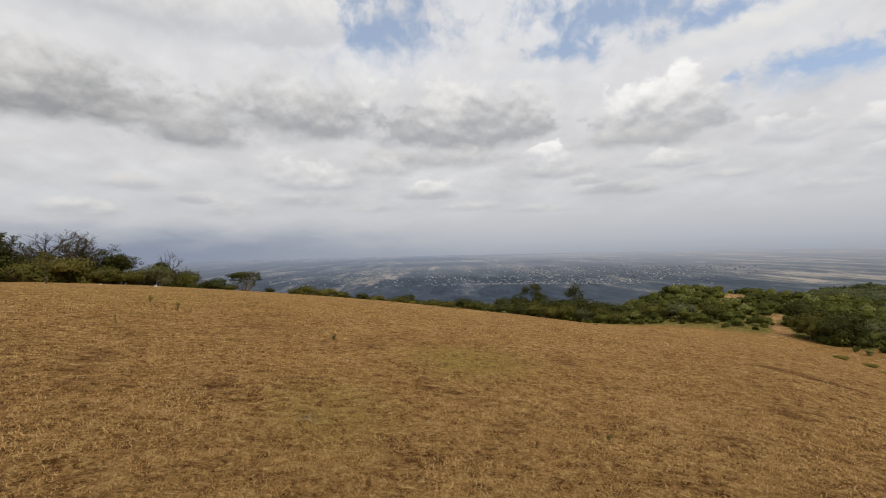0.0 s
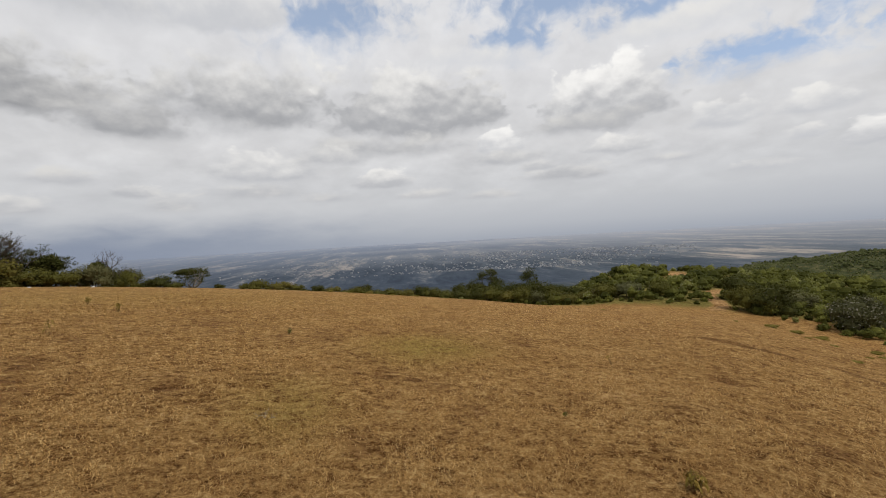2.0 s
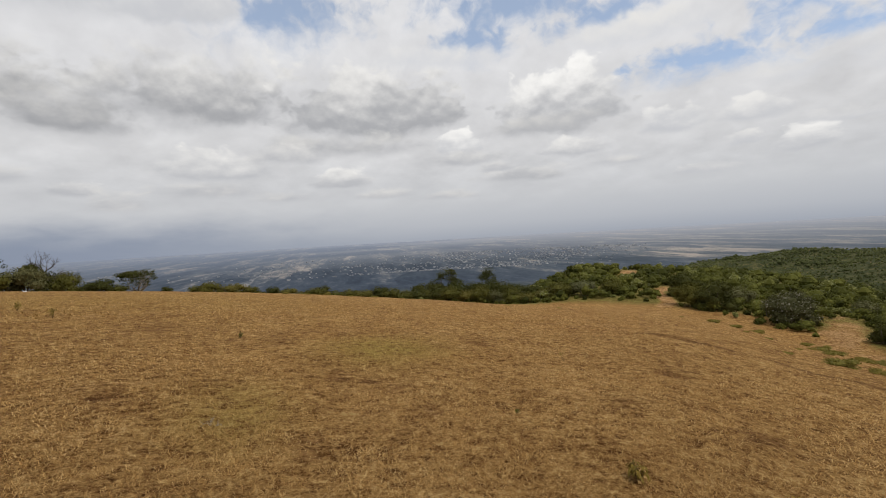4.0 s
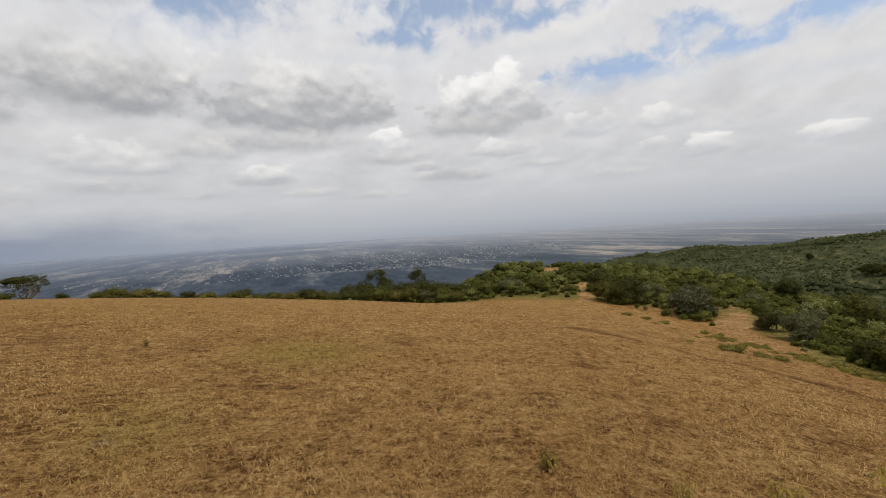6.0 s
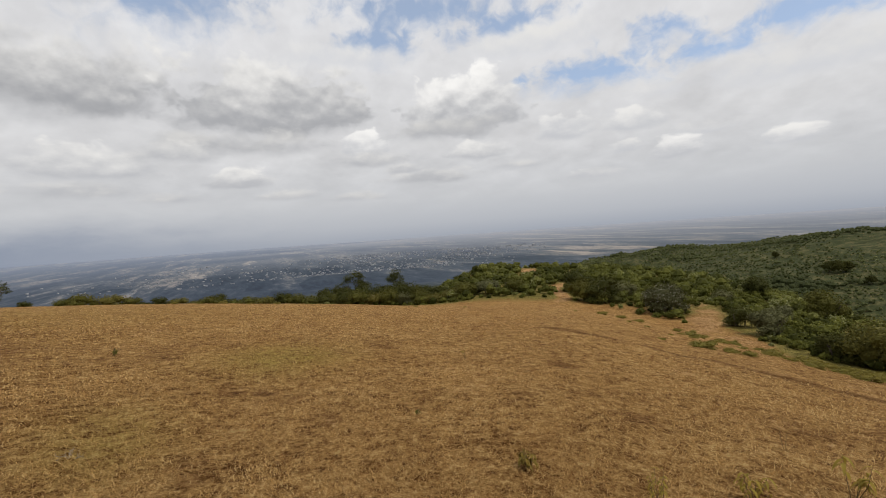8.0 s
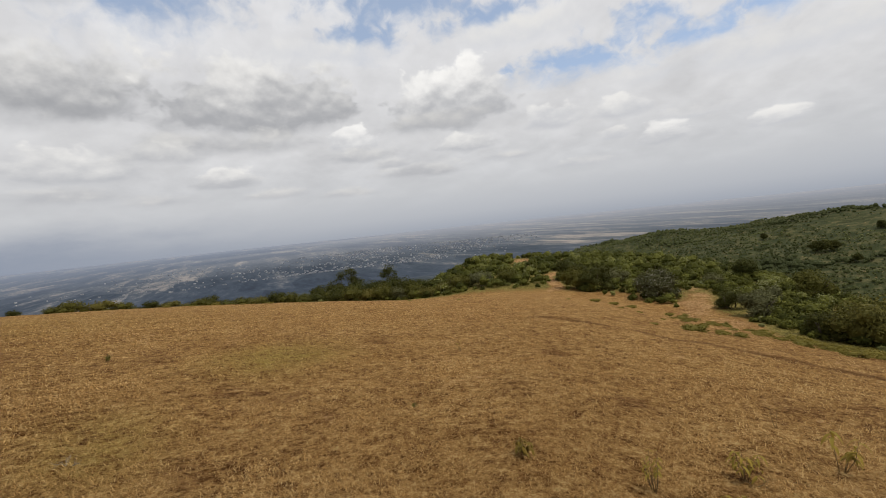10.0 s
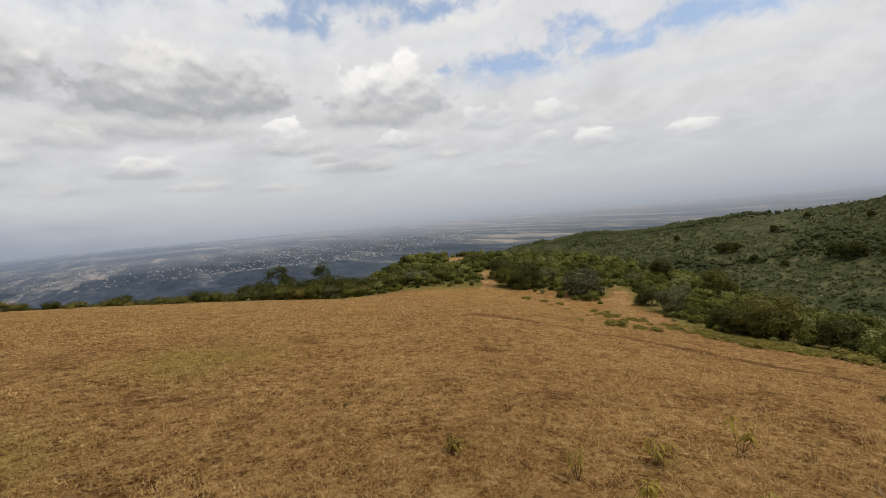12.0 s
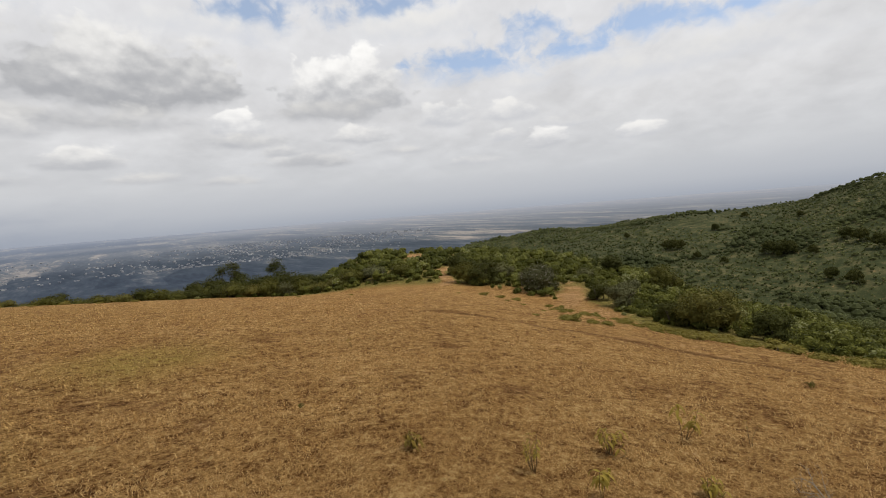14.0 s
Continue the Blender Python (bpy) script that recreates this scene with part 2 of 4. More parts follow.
def ground_colour(t):
    p = position(t)
    big = noise_tex(t, p, 0.16, 5.0, 0.6).outputs[0]
    mid = noise_tex(t, p, 1.3, 4.0, 0.6, 0.6).outputs[0]
    tuft = noise_tex(t, p, 7.0, 3.0, 0.6, 0.5).outputs[0]
    turf = noise_tex(t, p, 26.0, 6.0, 0.80).outputs[0]
    fibre = noise_tex(t, nd(t, "ShaderNodeMapping", ins={"Vector": p, "Scale": (90.0, 90.0, 90.0)}).outputs[0], 1.0, 4.0, 0.75, 1.4).outputs[0]
    f = mth(t, "ADD", mth(t, "ADD", mth(t, "MULTIPLY", turf, 0.43), mth(t, "MULTIPLY", tuft, 0.29)), mth(t, "ADD", mth(t, "MULTIPLY", mid, 0.12), mth(t, "MULTIPLY", fibre, 0.16)))
    # dark stops paint the shadowed pits between tufts into the straw
    straw = ramp(t, rangemap(t, f, 0.425, 0.585, smooth=False), [
        (0.0, (0.062, 0.022, 0.004)), (0.28, (0.160, 0.077, 0.022)), (0.55, (0.295, 0.168, 0.056)), (0.8, (0.415, 0.253, 0.092)), (1.0, (0.64, 0.440, 0.188))])
    straw = mixc(t, rangemap(t, big, 0.42, 0.66, 0.0, 0.40), straw, mixc(t, rangemap(t, f, 0.45, 0.56), (0.105, 0.045, 0.013), (0.33, 0.168, 0.054)))
    green = mth(t, "MULTIPLY", attribute(t, "green"), rangemap(t, f, 0.44, 0.56))
    straw = mixc(t, green, straw, (0.275, 0.225, 0.042))
    lump = mth(t, "SUBTRACT", mth(t, "ADD", mth(t, "MULTIPLY", turf, 0.35), mth(t, "ADD", mth(t, "MULTIPLY", tuft, 0.35), mth(t, "MULTIPLY", mid, 0.3))), 0.5)
    earth = ramp(t, rangemap(t, f, 0.44, 0.56, smooth=False), [
        (0.0, (0.12, 0.059, 0.021)), (0.5, (0.30, 0.168, 0.066)), (1.0, (0.46, 0.29, 0.135))])
    dark = mixc(t, rangemap(t, f, 0.45, 0.56), (0.060, 0.022, 0.006), (0.22, 0.105, 0.034))
    patchy = mth(t, "SUBTRACT", noise_tex(t, p, 0.55, 4.0, 0.6).outputs[0], 0.5)
    soil = rangemap(t, mth(t, "ADD", mth(t, "ADD", attribute(t, "soil"), mth(t, "MULTIPLY", patchy, 2.4)), mth(t, "MULTIPLY", lump, 4.0)), 0.40, 0.80)
    torn = mth(t, "SUBTRACT", noise_tex(t, nd(t, "ShaderNodeMapping", ins={"Vector": p, "Scale": (1.6, 3.0, 1.0)}).outputs[0], 1.0, 6.0, 0.7, 0.8).outputs[0], 0.5)
    worn = rangemap(t, mth(t, "ADD", mth(t, "ADD", attribute(t, "worn"), mth(t, "MULTIPLY", torn, 5.0)), mth(t, "MULTIPLY", lump, 4.0)), 0.62, 1.2, 0.0, 0.7)
    scrub = ramp(t, rangemap(t, f, 0.44, 0.56, smooth=False), [(0.0, (0.045, 0.037, 0.007)), (0.5, (0.125, 0.104, 0.024)), (1.0, (0.25, 0.195, 0.060))])
    hill = ramp(t, rangemap(t, mth(t, "ADD", mth(t, "MULTIPLY", noise_tex(t, p, 0.16, 7.0, 0.78).outputs[0], 0.8), mth(t, "MULTIPLY", big, 0.2)), 0.42, 0.59, smooth=False), [
        (0.0, (0.030, 0.037, 0.014)), (0.4, (0.042, 0.049, 0.019)), (0.72, (0.057, 0.061, 0.024)), (1.0, (0.095, 0.086, 0.038))])
    scrub = mixc(t, attribute(t, "hillside"), scrub, hill)
    wild = rangemap(t, mth(t, "ADD", attribute(t, "scrub"), mth(t, "MULTIPLY", lump, 4.5)), 0.35, 0.75)
    c = mixc(t, worn, straw, dark)
    c = mixc(t, wild, c, scrub)
    c = mixc(t, soil, c, earth)
    c = mixc(t, mth(t, "MULTIPLY", attribute(t, "trail"), rangemap(t, lump, -0.06, 0.03, 0.8, 1.0), clamp=True), c, mixc(t, rangemap(t, f, 0.45, 0.56), (0.085, 0.038, 0.012), (0.18, 0.092, 0.032)))
    # the plain: woods, long fields and bare land; bluer far off, as painted haze
    q = nd(t, "ShaderNodeMapping", ins={"Vector": p, "Rotation": (0.0, 0.0, 0.42), "Scale": (1.0, 0.22, 1.0)}).outputs[0]
    wood = noise_tex(t, q, 0.012, 7.0, 0.66, 0.4).outputs[0]
    wide = noise_tex(t, q, 0.0024, 3.0, 0.5, 0.4).outputs[0]
    plot = nd(t, "ShaderNodeSeparateColor", ins={0: nd(t, "ShaderNodeTexVoronoi", ins={"Vector": q, "Scale": 0.016, "Randomness": 1.0}).outputs["Color"]}).outputs[0]
    speck = noise_tex(t, q, 0.07, 5.0, 0.75).outputs[0]
    tone = mth(t, "ADD", mth(t, "MULTIPLY", wood, 0.42), mth(t, "ADD", mth(t, "MULTIPLY", wide, 0.34), mth(t, "ADD", mth(t, "MULTIPLY", plot, 0.10), mth(t, "MULTIPLY", speck, 0.38))))
    level = rangemap(t, tone, 0.50, 0.75, smooth=False)
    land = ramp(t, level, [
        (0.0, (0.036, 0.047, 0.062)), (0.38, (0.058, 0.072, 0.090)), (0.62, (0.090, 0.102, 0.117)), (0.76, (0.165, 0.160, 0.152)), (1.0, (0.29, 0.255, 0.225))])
    # darker land colours: painted cloud shadow to one side, wooded land near by
    land = mixc(t, attribute(t, "shade_and_woods"), land, ramp(t, level, [(0.0, (0.023, 0.033, 0.050)), (0.5, (0.040, 0.053, 0.075)), (0.8, (0.070, 0.084, 0.105)), (1.0, (0.19, 0.18, 0.18))]))
    # haze put into the colour, toned to meet the sky at the horizon
    rim_haze = mixc(t, attribute(t, "shade_and_woods"), (0.275, 0.292, 0.33), (0.170, 0.202, 0.265))
    far = mixc(t, attribute(t, "distance"), land, mixc(t, rangemap(t, level, 0.55, 0.9, 0.0, 0.35), rim_haze, (0.40, 0.365, 0.33)))
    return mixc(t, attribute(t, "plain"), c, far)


def ground_bump(t):
    p = position(t)
    h = mth(t, "ADD", noise_tex(t, p, 26.0, 6.0, 0.78).outputs[0], mth(t, "MULTIPLY", noise_tex(t, p, 7.0, 3.0, 0.6, 0.5).outputs[0], 0.8))
    return h, mth(t, "MULTIPLY", mth(t, "SUBTRACT", 1.0, attribute(t, "plain")), 0.06)


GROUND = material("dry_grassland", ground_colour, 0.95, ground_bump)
BLADES = grass_blade_material()
LEAF_DARK = leaf_material("dark_leaves", (0.024, 0.028, 0.007), (0.085, 0.088, 0.022))
LEAF_MID = leaf_material("green_leaves", (0.040, 0.043, 0.009), (0.135, 0.130, 0.030))
LEAF_YELLOW = leaf_material("yellow_green_leaves", (0.050, 0.050, 0.011), (0.170, 0.150, 0.038))
LEAF_PALE = leaf_material("grey_green_leaves", (0.045, 0.050, 0.020), (0.165, 0.165, 0.075))
LEAF_FLOWER = leaf_material("dark_leaves_pale_blossom", (0.034, 0.036, 0.014), (0.100, 0.100, 0.042), (0.36, 0.33, 0.26), 0.09)
LEAF_WEED = leaf_material("weed_leaves", (0.15, 0.118, 0.020), (0.41, 0.315, 0.066))
LEAF_VERGE = leaf_material("verge_leaves", (0.085, 0.078, 0.016), (0.25, 0.21, 0.048))
LEAF_TUFT = leaf_material("tuft_blades", (0.085, 0.062, 0.012), (0.32, 0.235, 0.055))
SCRUB = scrub_material("scrub_leaves", (0.048, 0.053, 0.010), (0.230, 0.228, 0.048), (0.36, 0.36, 0.16))
# greyer than the near scrub: some haze is put into the leaf colour
SCRUB_FAR = scrub_material("far_scrub_leaves", (0.058, 0.068, 0.026), (0.215, 0.225, 0.082), (0.28, 0.285, 0.14), 0.10)
BARK = bark_material("grey_brown_bark", (0.045, 0.035, 0.026), (0.13, 0.105, 0.08))
BARK_PALE = bark_material("bleached_dead_wood", (0.17, 0.135, 0.095), (0.40, 0.34, 0.26))
STEM = bark_material("dry_weed_stem", (0.10, 0.065, 0.032), (0.24, 0.17, 0.085))
STONE = material("pale_stone", lambda t: mixc(t, noise_tex(t, position(t), 18.0, 5.0).outputs[0], (0.36, 0.33, 0.28), (0.58, 0.55, 0.50)), 0.85)
TOWN = material("far_walls_and_roofs", lambda t: ramp(t, nd(t, "ShaderNodeNewGeometry").outputs["Random Per Island"], [
    (0.0, (0.22, 0.235, 0.26)), (0.55, (0.28, 0.285, 0.30)), (0.85, (0.36, 0.355, 0.35)), (1.0, (0.52, 0.52, 0.53))]), 0.8)


# ------------------------------------------------------------------ the lie of the land
def value_noise(x, y, seed=0):
    xi, yi = np.floor(x), np.floor(y)
    fx, fy = x - xi, y - yi
    fx, fy = fx * fx * (3 - 2 * fx), fy * fy * (3 - 2 * fy)

    def lattice(a, b):
        h = np.sin(a * 127.1 + b * 311.7 + seed * 74.7) * 43758.5453
        return h - np.floor(h)

    top = lattice(xi, yi) * (1 - fx) + lattice(xi + 1, yi) * fx
    bot = lattice(xi, yi + 1) * (1 - fx) + lattice(xi + 1, yi + 1) * fx
    return top * (1 - fy) + bot * fy - 0.5


def fbm(x, y, seed=0, octaves=4):
    return sum(value_noise(x * 2 ** k, y * 2 ** k, seed + k) / 2 ** k for k in range(octaves))


def around(pairs, sigma=2.5):
    """A smooth function of azimuth (degrees, closed) through pairs, on a half-degree grid from -180 to 180."""
    a = np.arange(-540, 540.25, 0.5)
    xs = np.array([p[0] + k for k in (-360, 0, 360) for p in pairs], float)
    ys = np.array([p[1] for _ in range(3) for p in pairs], float)
    order = np.argsort(xs)
    v = np.interp(a, xs[order], ys[order])
    k = np.exp(-0.5 * (np.arange(-30, 31) * 0.5 / sigma) ** 2)
    return np.convolve(v, k / k.sum(), "same")[720:1441]


AZ = np.arange(-180, 180.25, 0.5)
# the grassy top: how steeply its edge is seen from the eye, and how far off it is
EDGE_EL = around([(-170, -1.0), (-90, -0.8), (-43, -1.7), (-33, -2.7), (-21, -4.1), (-12.7, -5.1), (-1.8, -6.5), (14.5, -8.4), (21, -9.2), (30, -9.5),
                  (36, -9.9), (43, -11.3), (49, -12.9), (56, -14.0), (62, -15.3), (72, -16.2), (79, -16.7), (100, -17.0), (140, -9.0)], 2.0)
EDGE_R = around([(-170, 60), (-43, 55), (-21, 54), (0, 50), (15, 44), (36, 40), (45, 34), (56, 27), (65, 24.5), (79, 22), (100, 22), (140, 40)], 4)
# the ground behind it: a bushy knoll, then slopes that fall away
KNOLL_EL = around([(-170, -3.0), (-90, -3.0), (-43, -3.2), (-20, -5.5), (0, -8.0), (12, -8.7), (18, -8.3), (21.5, -6.8), (25.5, -4.4), (32, -4.4), (37, -4.9), (44, -5.8),
                   (50, -7.1), (57, -9.1), (63, -11.2), (68, -13.0), (72, -14.1), (79, -15.1), (100, -16.0), (140, -9.0)], 1.6)
KNOLL_R = around([(-170, 95), (-43, 90), (0, 85), (32, 86), (44, 76), (50, 66), (57, 56), (63, 47), (72, 39), (79, 36), (100, 36), (140, 70)], 3)
VALLEY_Z = around([(-170, -8), (-90, -22), (-43, -36), (0, -40), (30, -40), (45, -42), (100, -44), (140, -20)], 6)
RIDGE_EL = around([(-170, 2.0), (-120, -4), (-90, -8), (28, -9), (34, -7.6), (38.5, -4.7), (44, -4.1), (50, -3.6), (57, -2.8), (62.5, -2.3), (67.7, -1.95), (72.5, -1.4),
                   (75.5, -0.3), (79, 0.75), (90, 2.4), (120, 4.0)], 1.2)
LOGR = np.linspace(math.log(0.4), math.log(5200.0), 760)


def land_table():
    r = np.exp(LOGR)
    out = np.zeros((len(AZ), len(r)))
    k = np.exp(-0.5 * (np.arange(-14, 15) / 4.5) ** 2)
    k /= k.sum()
    for i in range(len(AZ)):
        re, rm = EDGE_R[i], max(KNOLL_R[i], EDGE_R[i] * 1.35)
        te, tm, tc = (math.tan(radians(v)) for v in (EDGE_EL[i], KNOLL_EL[i], RIDGE_EL[i]))
        field = (te + 2 * EYE / re) * r - EYE / re ** 2 * r * r
        beyond = np.interp(r, [re, rm, 190, 450, 1000, 1001], [EYE + re * te, EYE + rm * tm, VALLEY_Z[i], EYE + 450 * tc, -95, -95])
        beyond = np.where(r > 1000, -95 + 60 * (np.clip(r - 1000, 0, 3900) / 3900) ** 1.2, beyond)
        z = np.where(r < re, field, beyond)
        pad = np.concatenate([np.full(14, z[0]), z, np.full(14, z[-1])])
        smooth = np.convolve(pad, k, "valid")
        out[i] = np.where(r < re * 0.82, z, smooth)
    return out


LAND = land_table()


def polar(az, r):
    return r * np.sin(np.radians(az)), r * np.cos(np.radians(az))


def to_polar(x, y):
    return np.degrees(np.arctan2(x, y)), np.hypot(x, y)


def trail_r(az):
    """How far off the cattle trail along the slope lies."""
    return np.interp(az, [28, 33.6, 38, 42, 48, 53, 57.5, 63, 68, 72.7, 77, 82], [14.4, 14.3, 14.3, 13.6, 12.9, 12.4, 12.0, 12.0, 11.7, 11.3, 10.9, 10.5])


def height(x, y):
    x, y = np.asarray(x, float), np.asarray(y, float)
    az, r = to_polar(x, y)
    i = (az + 180) * 2
    j = (np.log(np.maximum(r, 0.41)) - LOGR[0]) / (LOGR[1] - LOGR[0])
    i0, j0 = np.clip(i.astype(int), 0, len(AZ) - 2), np.clip(j.astype(int), 0, len(LOGR) - 2)
    fi, fj = i - i0, np.clip(j - j0, 0, 1)
    z = (LAND[i0, j0] * (1 - fi) + LAND[i0 + 1, j0] * fi) * (1 - fj) + (LAND[i0, j0 + 1] * (1 - fi) + LAND[i0 + 1, j0 + 1] * fi) * fj
    z = z * np.clip(r / 0.5, 0, 1)
    near = np.clip(r / 2.5, 0, 1)
    z = z + near * 0.075 * fbm(x * 0.45, y * 0.45, 3, 3) + near * 0.03 * fbm(x * 2.2, y * 2.2, 9, 2)
    re = np.interp(az, AZ, EDGE_R)
    wild = np.clip((r - re) / re, 0, 1)
    z = z + wild * (1.1 * fbm(x * 0.06, y * 0.06, 5, 4) + np.clip((r - 130) / 200, 0, 1) * np.clip((1000 - r) / 300, 0, 1) * 9 * fbm(x * 0.012, y * 0.012, 6, 4))
    d = r - trail_r(az) - 0.22 * fbm(az * 0.35, r * 0, 21, 3)
    on = np.clip((az - 30) / 4, 0, 1) * np.clip((78 - az) / 6, 0, 1)
    # a worn step that faces down the trail, highest where the trail begins
    tall = np.interp(az, [30, 34, 40, 50, 78], [0.02, 0.07, 0.04, 0.02, 0.02])
    return z + on * tall * np.clip((d + 0.16) / 0.32, 0, 1) * np.exp(-np.maximum(d - 0.16, 0) / 2.2)


def spot(az, el):
    """Where the ground is met by a line from the eye."""
    r = np.exp(np.linspace(math.log(1.5), math.log(600), 3000))
    x, y = polar(az, r)
    hit = np.nonzero(height(x, y) > EYE + r * math.tan(radians(el)))[0]
    q = r[hit[0]] if len(hit) else 60.0
    return float(q)


def base(az, r, sink=0.0):
    x, y = polar(az, r)
    return Vector((float(x), float(y), float(height(x, y)) - sink))


def blob(az, r, a0, r0, da, dr):
    return np.exp(-((az - a0) / da) ** 2 - (np.log(r / r0) / dr) ** 2)


def bare_earth(az, r):
    s = np.clip(1.2 - np.abs(az - (35.4 + 0.6 * np.sin(r * 0.45))) / (0.7 + 14 / r), 0, 1) * np.clip((r - 40) / 3, 0, 1) * np.clip((60 - r) / 4, 0, 1)
    s = np.maximum(s, 0.8 * blob(az, r, 32.0, 73.0, 1.4, 0.10))
    s = np.maximum(s, 0.85 * blob(az, r, 51.0, 36.0, 1.9, 0.20))
    s = np.maximum(s, 0.55 * blob(az, r, 54.0, 28.5, 2.6, 0.14))
    s = np.maximum(s, 0.25 * blob(az, r, 34.5, 40.0, 2.0, 0.05))
    d = r - trail_r(az) - 0.22 * fbm(az * 0.35, r * 0, 21, 3)
    on = np.clip((az - 30) / 3, 0, 1) * np.clip((78 - az) / 5, 0, 1)
    gone = np.clip(0.62 + 1.6 * fbm(az * 0.22, r * 0, 31, 3), 0.1, 0.9)
    return s, on * gone * np.exp(-(d / 0.18) ** 2), on * np.exp(-((d - 0.5) / 1.1) ** 2)


# worn dark patches in the turf: azimuth, angle below the eye's level, half widths
WORN = [(-21.7, 8.0, 2.2, 0.08), (-9.5, 10.9, 2.4, 0.05), (-14.5, 10.2, 1.8, 0.04), (-37.5, 9.4, 2.4, 0.06), (-39, 11.0, 2.0, 0.05), (-2.2, 16.2, 2.2, 0.03), (1.0, 17.0, 2.0, 0.03), (4.0, 17.9, 2.2, 0.03),
        (14.5, 13.3, 2.2, 0.03), (8.7, 20.9, 2.0, 0.035), (59.5, 21.0, 2.4, 0.05), (66, 20.4, 2.6, 0.05), (55.5, 29.0, 2.0, 0.05), (31.5, 20.0, 2.2, 0.05), (-26, 14.0, 2.5, 0.05), (71, 22.5, 2.6, 0.06), (36, 16.2, 2.5, 0.04),
        (-6, 24.0, 3.0, 0.06), (45, 22.0, 3.0, 0.05)]


def worn_turf(az, r):
    return np.maximum.reduce([blob(az, r, a, spot(a, -e), da, dr * 2.2) for a, e, da, dr in WORN])


def in_scrub(az, r):
    re = np.interp(az, AZ, EDGE_R)
    return np.clip((r / re - 1.02 - 0.12 * np.exp(-((az - 46) / 8) ** 2) + 0.16 * np.clip((az - 55) / 6, 0, 1) * np.clip((100 - az) / 10, 0, 1)) / 0.12, 0, 1)


def build_ground():
    az = np.concatenate([np.arange(-180, -58, 6.0), np.arange(-58, 94, 0.32), np.arange(94, 180, 6.0)])
    r = [0.0, 0.6, 1.1, 1.5]
    while r[-1] < 4880:
        r.append(r[-1] * (1.013 if r[-1] < 130 else 1.028))
    r = np.array(r[1:])
    A, R = np.meshgrid(az, r, indexing="ij")
    X, Y = polar(A, R)
    Z = height(X, Y)
    na, nr = A.shape
    co = np.concatenate([np.stack([X, Y, Z], -1).reshape(-1, 3), [[0, 0, 0]]])
    idx = np.arange(na * nr).reshape(na, nr)
    nxt = np.roll(idx, -1, axis=0)
    quads = np.stack([idx[:, :-1], idx[:, 1:], nxt[:, 1:], nxt[:, :-1]], -1).reshape(-1, 4)[:, ::-1]
    tris = np.stack([np.full(na, na * nr), idx[:, 0], nxt[:, 0]], -1)[:, ::-1]
    me = bpy.data.meshes.new("ground")
    me.vertices.add(len(co))
    me.vertices.foreach_set("co", co.ravel())
    me.loops.add(len(quads) * 4 + len(tris) * 3)
    me.loops.foreach_set("vertex_index", np.concatenate([quads.ravel(), tris.ravel()]))
    me.polygons.add(len(quads) + len(tris))
    me.polygons.foreach_set("loop_start", np.concatenate([np.arange(len(quads)) * 4, len(quads) * 4 + np.arange(len(tris)) * 3]))
    me.update(calc_edges=True)
    me.validate()
    me.polygons.foreach_set("use_smooth", np.ones(len(me.polygons), bool))
    soil, trail, verge = bare_earth(A, R)
    worn = worn_turf(A, R) * 0.95
    wild = in_scrub(A, R)
    masks = {
        "soil": np.maximum(soil, verge * 0.12 * (1 - trail)),
        "worn": worn * (1 - wild) * np.clip(1.2 - soil, 0, 1),
        "scrub": wild * (1 - np.clip(soil, 0, 1)) + 0.5 * blob(A, R, 58, 25, 5, 0.08),
        "green": np.clip(0.9 * blob(A, R, 3, 9.3, 7, 0.16) + 0.5 * blob(A, R, -14, 5.4, 6, 0.2) + 0.25 * blob(A, R, -30, 25, 25, 0.4), 0, 1),
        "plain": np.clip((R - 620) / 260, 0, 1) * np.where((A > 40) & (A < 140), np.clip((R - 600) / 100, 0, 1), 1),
        "trail": np.clip(trail * 1.15, 0, 1),
        "hillside": np.clip((R - 95) / 40, 0, 1),
        # cloud shadow on one side and dark near land, as a colour mask
        "shade_and_woods": np.clip(0.5 + 0.6 * np.clip((1750 - R) / 500, 0, 1) - (A - 2) / 34 + 1.1 * fbm(X * 0.0011, Y * 0.0022, 55, 3), 0, 1) * 0.85,
        # how much haze is mixed into the plain's colour
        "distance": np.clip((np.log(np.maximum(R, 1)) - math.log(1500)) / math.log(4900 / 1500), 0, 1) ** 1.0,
    }
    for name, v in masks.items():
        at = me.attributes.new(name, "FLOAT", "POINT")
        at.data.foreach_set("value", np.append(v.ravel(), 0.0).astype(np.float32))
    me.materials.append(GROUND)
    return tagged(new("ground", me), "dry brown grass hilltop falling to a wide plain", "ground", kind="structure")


build_ground()


# ------------------------------------------------------------------ makers
def soup(name, polys, mat, tone=None):
    """A mesh of loose faces, all with as many corners: an array (faces, corners, 3)."""
    n, k, _ = polys.shape
    me = bpy.data.meshes.new(name)
    me.vertices.add(n * k)
    me.vertices.foreach_set("co", polys.reshape(-1).astype(np.float32))
    me.loops.add(n * k)
    me.loops.foreach_set("vertex_index", np.arange(n * k, dtype=np.int32))
    me.polygons.add(n)
    me.polygons.foreach_set("loop_start", np.arange(n, dtype=np.int32) * k)
    me.update(calc_edges=True)
    if tone is not None:
        at = me.attributes.new("tone", "FLOAT", "POINT")
        at.data.foreach_set("value", np.repeat(tone, k).astype(np.float32))
    me.materials.append(mat)
    return me


